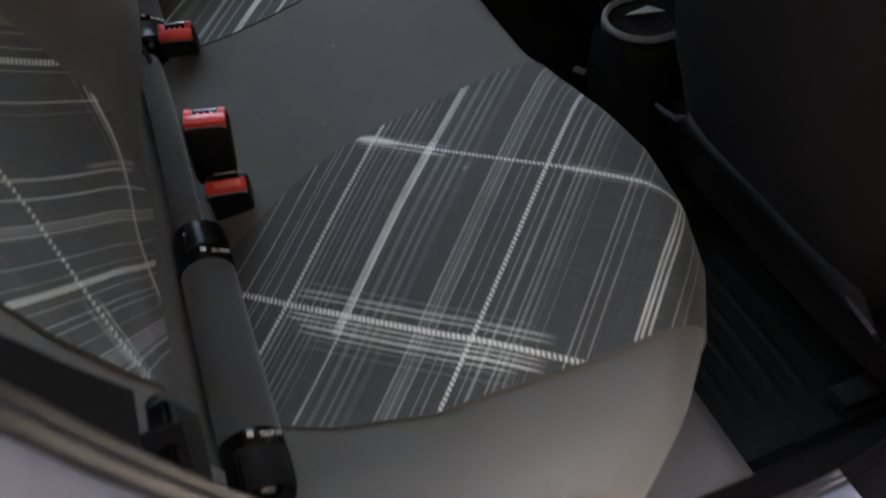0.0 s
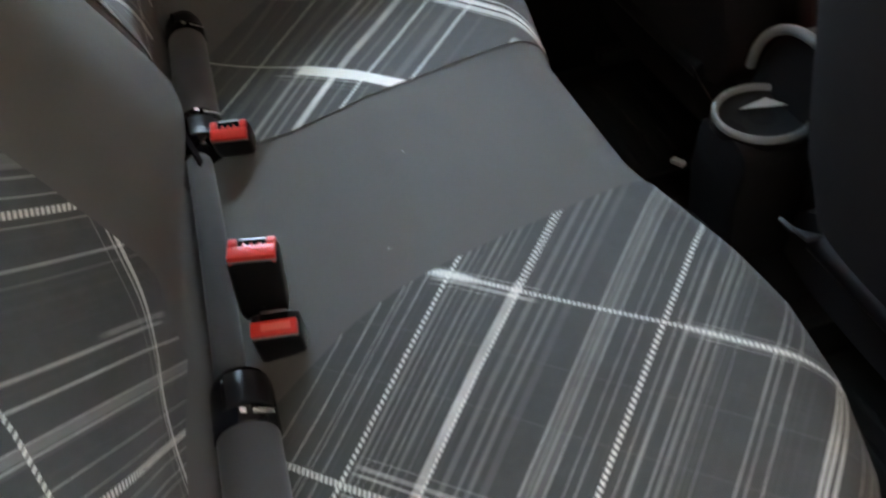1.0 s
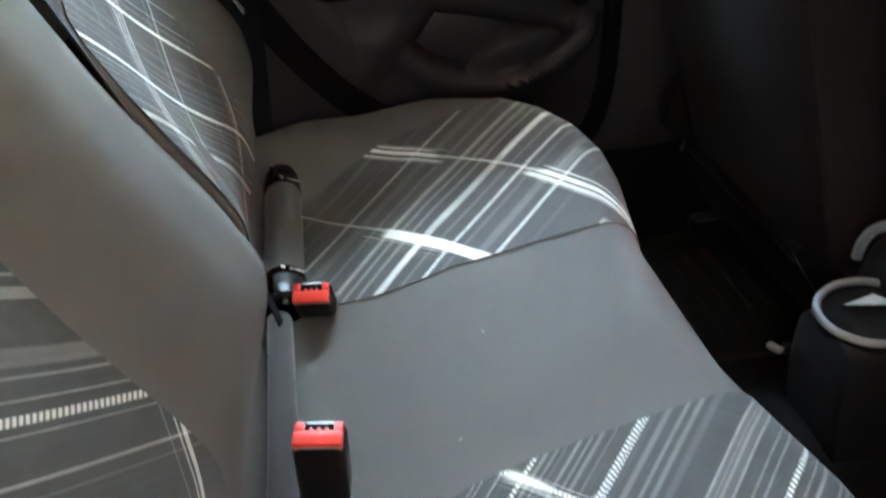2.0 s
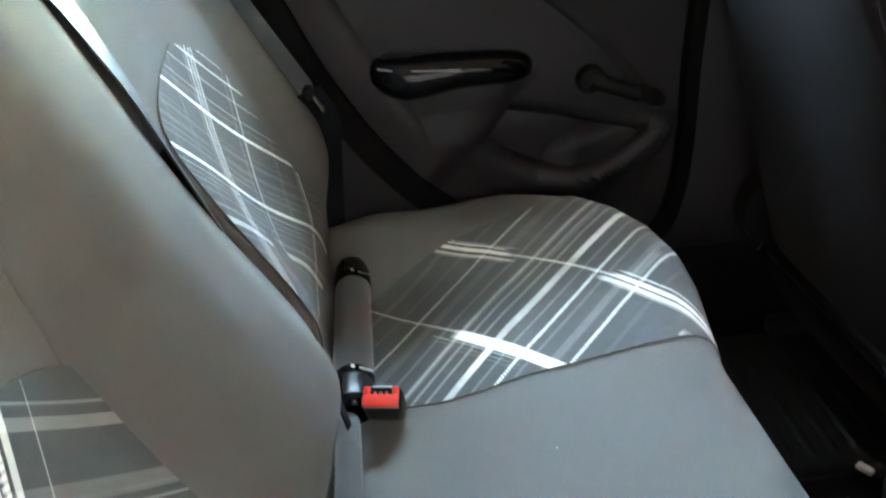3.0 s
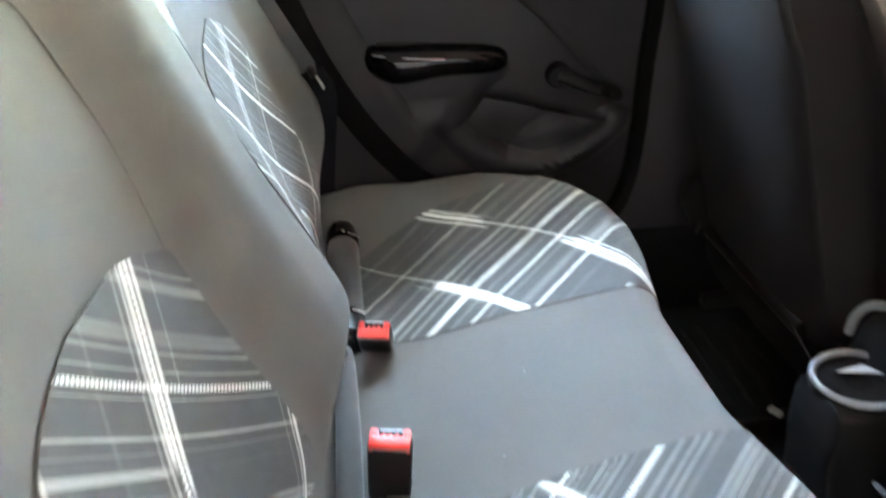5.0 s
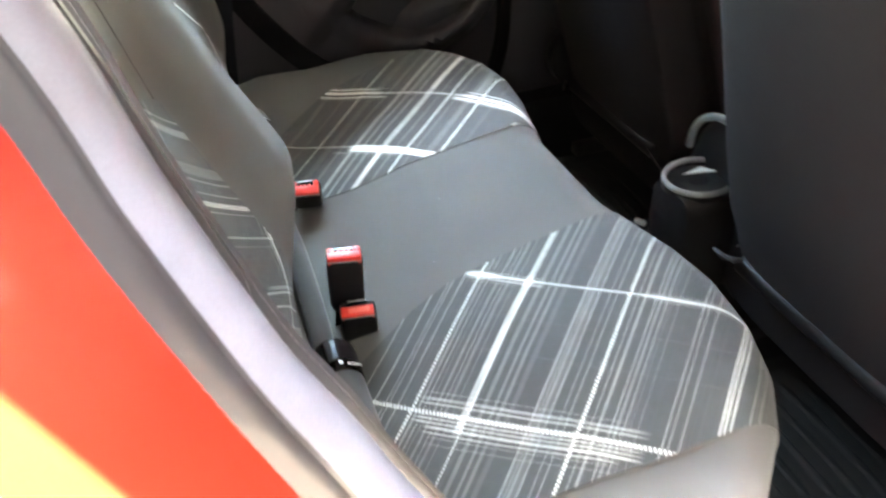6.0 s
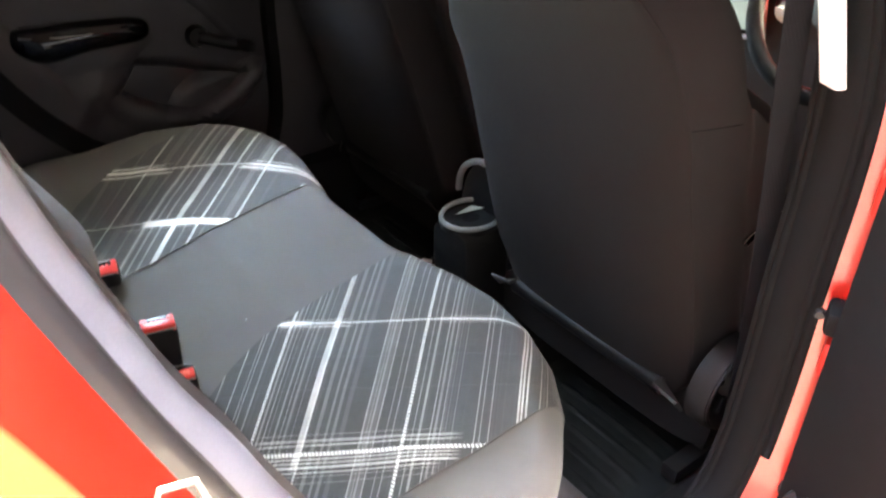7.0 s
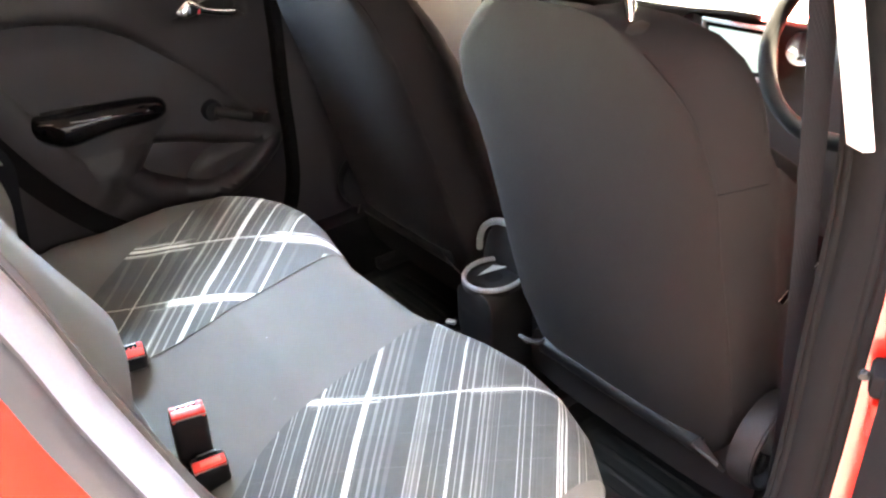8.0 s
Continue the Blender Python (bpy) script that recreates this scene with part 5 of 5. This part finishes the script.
# ---- console, mats, dashboard ----
console = thing("centre_console", (0.80, 0.06, 0.36), "black centre console with a rear cup holder", "console")
rows = []
for x, low, top, half, round_ in ((0.603, 0.485, 0.548, 0.046, 0.5), (0.606, 0.44, 0.553, 0.052, 0.4), (0.622, 0.35, 0.554, 0.056, 0.35), (0.66, 0.33, 0.554, 0.058, 0.35), (0.698, 0.33, 0.556, 0.062, 0.4),
                                  (0.706, 0.33, 0.64, 0.094, 0.85), (0.714, 0.33, 0.656, 0.101, 0.9), (0.80, 0.33, 0.652, 0.102, 0.9), (0.95, 0.33, 0.62, 0.10, 0.8), (1.15, 0.33, 0.58, 0.095, 0.6), (1.40, 0.33, 0.58, 0.09, 0.6)):
    ring = []
    for t in np.linspace(0, 2 * math.pi, 48, endpoint=False):
        c, s = math.cos(t), math.sin(t)
        z = lerp(0.52, top, abs(c) ** round_) if c > 0 and top > 0.6 else lerp(low, top, 0.5 + 0.5 * math.copysign(abs(c) ** min(round_, 0.5), c)) if top < 0.6 else lerp(0.52, low, abs(c) ** 0.3)
        ring.append(Vector((x, half * math.copysign(abs(s) ** (0.5 if c < 0 or top < 0.6 else 0.9), s), z)))
    rows.append(ring)
part("body", clock_side(loft(rows)), PLASTIC, console, "black grained plastic console")
CUP, CUP_RX, CUP_RY = Vector((0.663, 0.009, 0.560)), 0.059, 0.055
cup_at = lambda t, k, h: CUP + Vector((CUP_RX * k * math.cos(t), CUP_RY * k * math.sin(t), h + 0.05 * CUP_RX * k * math.cos(t)))
part("cup_wall", ribbon([[cup_at(t, k, h) for t in np.linspace(0, 2 * math.pi, 48, endpoint=False)] for k, h in ((1.06, -0.012), (1.07, -0.002), (1.0, 0.002), (0.93, -0.001), (0.88, -0.004), (0.80, -0.0045), (0.30, -0.0045))]), BUCKLE, console, "black cup holder")
part("cup_ring", sweep([cup_at(t, 1.0, 0.0015) for t in np.linspace(0, 2 * math.pi, 56, endpoint=False)], ring_profile(0.0054, 10, 0.8), (0, 0, 1), closed=True), ALLOY, console, "satin silver cup holder ring")
part("arch_trim", tube([(0.706, 0.103, 0.565), (0.704, 0.0985, 0.592), (0.702, 0.086, 0.617), (0.700, 0.066, 0.637), (0.699, 0.036, 0.653), (0.698, 0.0, 0.658), (0.699, -0.036, 0.653), (0.700, -0.066, 0.637), (0.702, -0.086, 0.617), (0.704, -0.0985, 0.592)], 0.0065, 12), ALLOY, console, "grey hoop round the console's rear end")
slip = thing("paper_slip", (CUP.x + 0.012, CUP.y + 0.01, CUP.z - 0.004), "white paper slip lying in the cup holder", "paper")
part("sheet_of_paper", sheet(lambda a, b: (CUP.x - 0.022 + 0.044 * a + 0.010 * b * a, CUP.y + 0.018 - 0.030 * b * a + 0.010 * a, CUP.z + 0.0005 + 0.006 * a * b), 4, 4, 0.001), PAPER, slip)
cap = thing("rail_end_cap", (0.647, 0.133, 0.385), "small pale cap on the tunnel carpet", "cap")
part("cap_body", block((0.011, 0.022, 0.008), (0.648, 0.135, 0.394), 0.002, Matrix.Rotation(radians(30), 3, "Z")), PAPER, cap)
part("cap_clip", block((0.010, 0.012, 0.016), (0.662, 0.128, 0.396), 0.002), PLASTIC, cap)

for sign in (-1, 1):
    ob = thing("floor_mat", (0.62, sign * 0.36, 0.30), "black ribbed rubber floor mat", "floor mat", "rear floor mats")

    def fn(a, b, sign=sign):
        x, w = lerp(0.44, 0.86, a), lerp(0.20, 0.545, b)
        bow = x + 0.5 * (w - 0.37) ** 2
        ribs = 0.0030 * ease(0.55, 0.80, math.sin(2 * math.pi * bow / 0.036)) * ease(0.49, 0.51, x) * ease(0.80, 0.77, x) * ease(0.245, 0.262, w) * ease(0.495, 0.478, w)
        rim = 0.010 * (1 - ease(0.0, 0.05, min(a, 1 - a, b, 1 - b)))
        return (x + 0.02 * (w - 0.37) ** 2 * 10, sign * w, 0.304 + ribs + rim)
    part("mat", sheet(fn, 110, 40, 0.004, flip=sign < 0), MAT_RUBBER, ob)

dashboard = thing("dashboard", (1.5, 0, 0.45), "black dashboard with a bright centre display", "dashboard")
rows = []
for y in np.linspace(-0.66, 0.66, 30):
    bulge = 0.05 * bump_at(y, -0.36, 0.16) + 0.02 * bump_at(y, 0.0, 0.12)
    prof = [(1.69, 0.40), (1.45, 0.45), (1.43, 0.60), (1.425, 0.78), (1.42, 0.88), (1.40, 0.905 + bulge * 0.7), (1.372 - bulge * 0.6, 0.914 + bulge * 0.7), (1.368 - bulge * 0.6, 0.924 + bulge * 0.7), (1.40, 0.938 + bulge * 0.7), (1.50, 0.955 + bulge * 0.7), (1.60, 0.965), (1.69, 0.96)]
    rows.append([Vector((x, y, z)) for x, z in prof])
part("body", clock_side(loft(rows)), PLASTIC, dashboard, "black moulded dashboard")
screen = part("display", block((0.014, 0.165, 0.105), (1.395, 0.02, 0.845), 0.004, Matrix.Rotation(radians(-14), 3, "Y")), GLOSS, dashboard, "bright touch display")
part("display_glass", block((0.003, 0.148, 0.090), (1.387, 0.02, 0.847), 0.001, Matrix.Rotation(radians(-14), 3, "Y")), SCREEN, screen)
part("display_surround", sweep([Vector((1.392 - 0.25 * (z - 0.845), 0.02 + y, z)) for y, z in ((-0.09, 0.785), (0.09, 0.785), (0.09, 0.905), (-0.09, 0.905))], ring_profile(0.006, 8), (1, 0, 0), closed=True), ALLOY, screen)
for y in (-0.085, 0.10):
    part("air_vent", turned([(0.0, 0.008), (0.024, 0.008), (0.034, 0.012), (0.038, 0.004), (0.038, -0.02), (0.0, -0.02)], (1.39, y - 0.045 if y < 0 else y + 0.045, 0.875), (-1, 0, 0.2), 28), CHROME, dashboard, "chrome rimmed round air vent")
# added glowing tube in place of a red reflection along the dash edge
part("dash_edge_glow", tube([(1.345, -0.30, 0.968), (1.340, -0.17, 0.955), (1.355, -0.05, 0.931)], 0.0035, 8), glow("red reflection glow", (0.9, 0.08, 0.05), 1.5), dashboard, "glowing line for a red reflection on the dash edge")

wheel = thing("steering_wheel", (1.19, -0.345, 0.95), "dark steering wheel with silver spokes", "steering wheel")
WC, WN = Vector((1.19, -0.345, 0.962)), Vector((-0.90, 0, 0.43)).normalized()
wy = Vector((0, 1, 0))
wz = WN.cross(wy)
part("rim", sweep([WC + (wy * math.cos(t) + wz * math.sin(t)) * 0.170 for t in np.linspace(0, 2 * math.pi, 56, endpoint=False)], ring_profile(0.0155, 12), tuple(WN), closed=True), SOFT_BLACK, wheel, "black leather rim")
part("airbag", turned([(0.0, 0.02), (0.05, 0.016), (0.07, 0.0), (0.065, -0.03), (0.0, -0.04)], WC, tuple(WN), 28), PLASTIC, wheel, "black centre pad")
for t in (-0.95, math.pi + 0.95):
    d = wy * math.cos(t) + wz * math.sin(t)
    part("spoke", sweep([WC + d * 0.05, WC + d * 0.11 + WN * 0.004, WC + d * 0.164], ring_profile(0.022, 10, 0.3), tuple(d.cross(WN))), ALLOY, wheel, "satin silver spoke")
part("column", tube([WC - WN * 0.02, WC - WN * 0.22], 0.045, 20), PLASTIC, wheel)
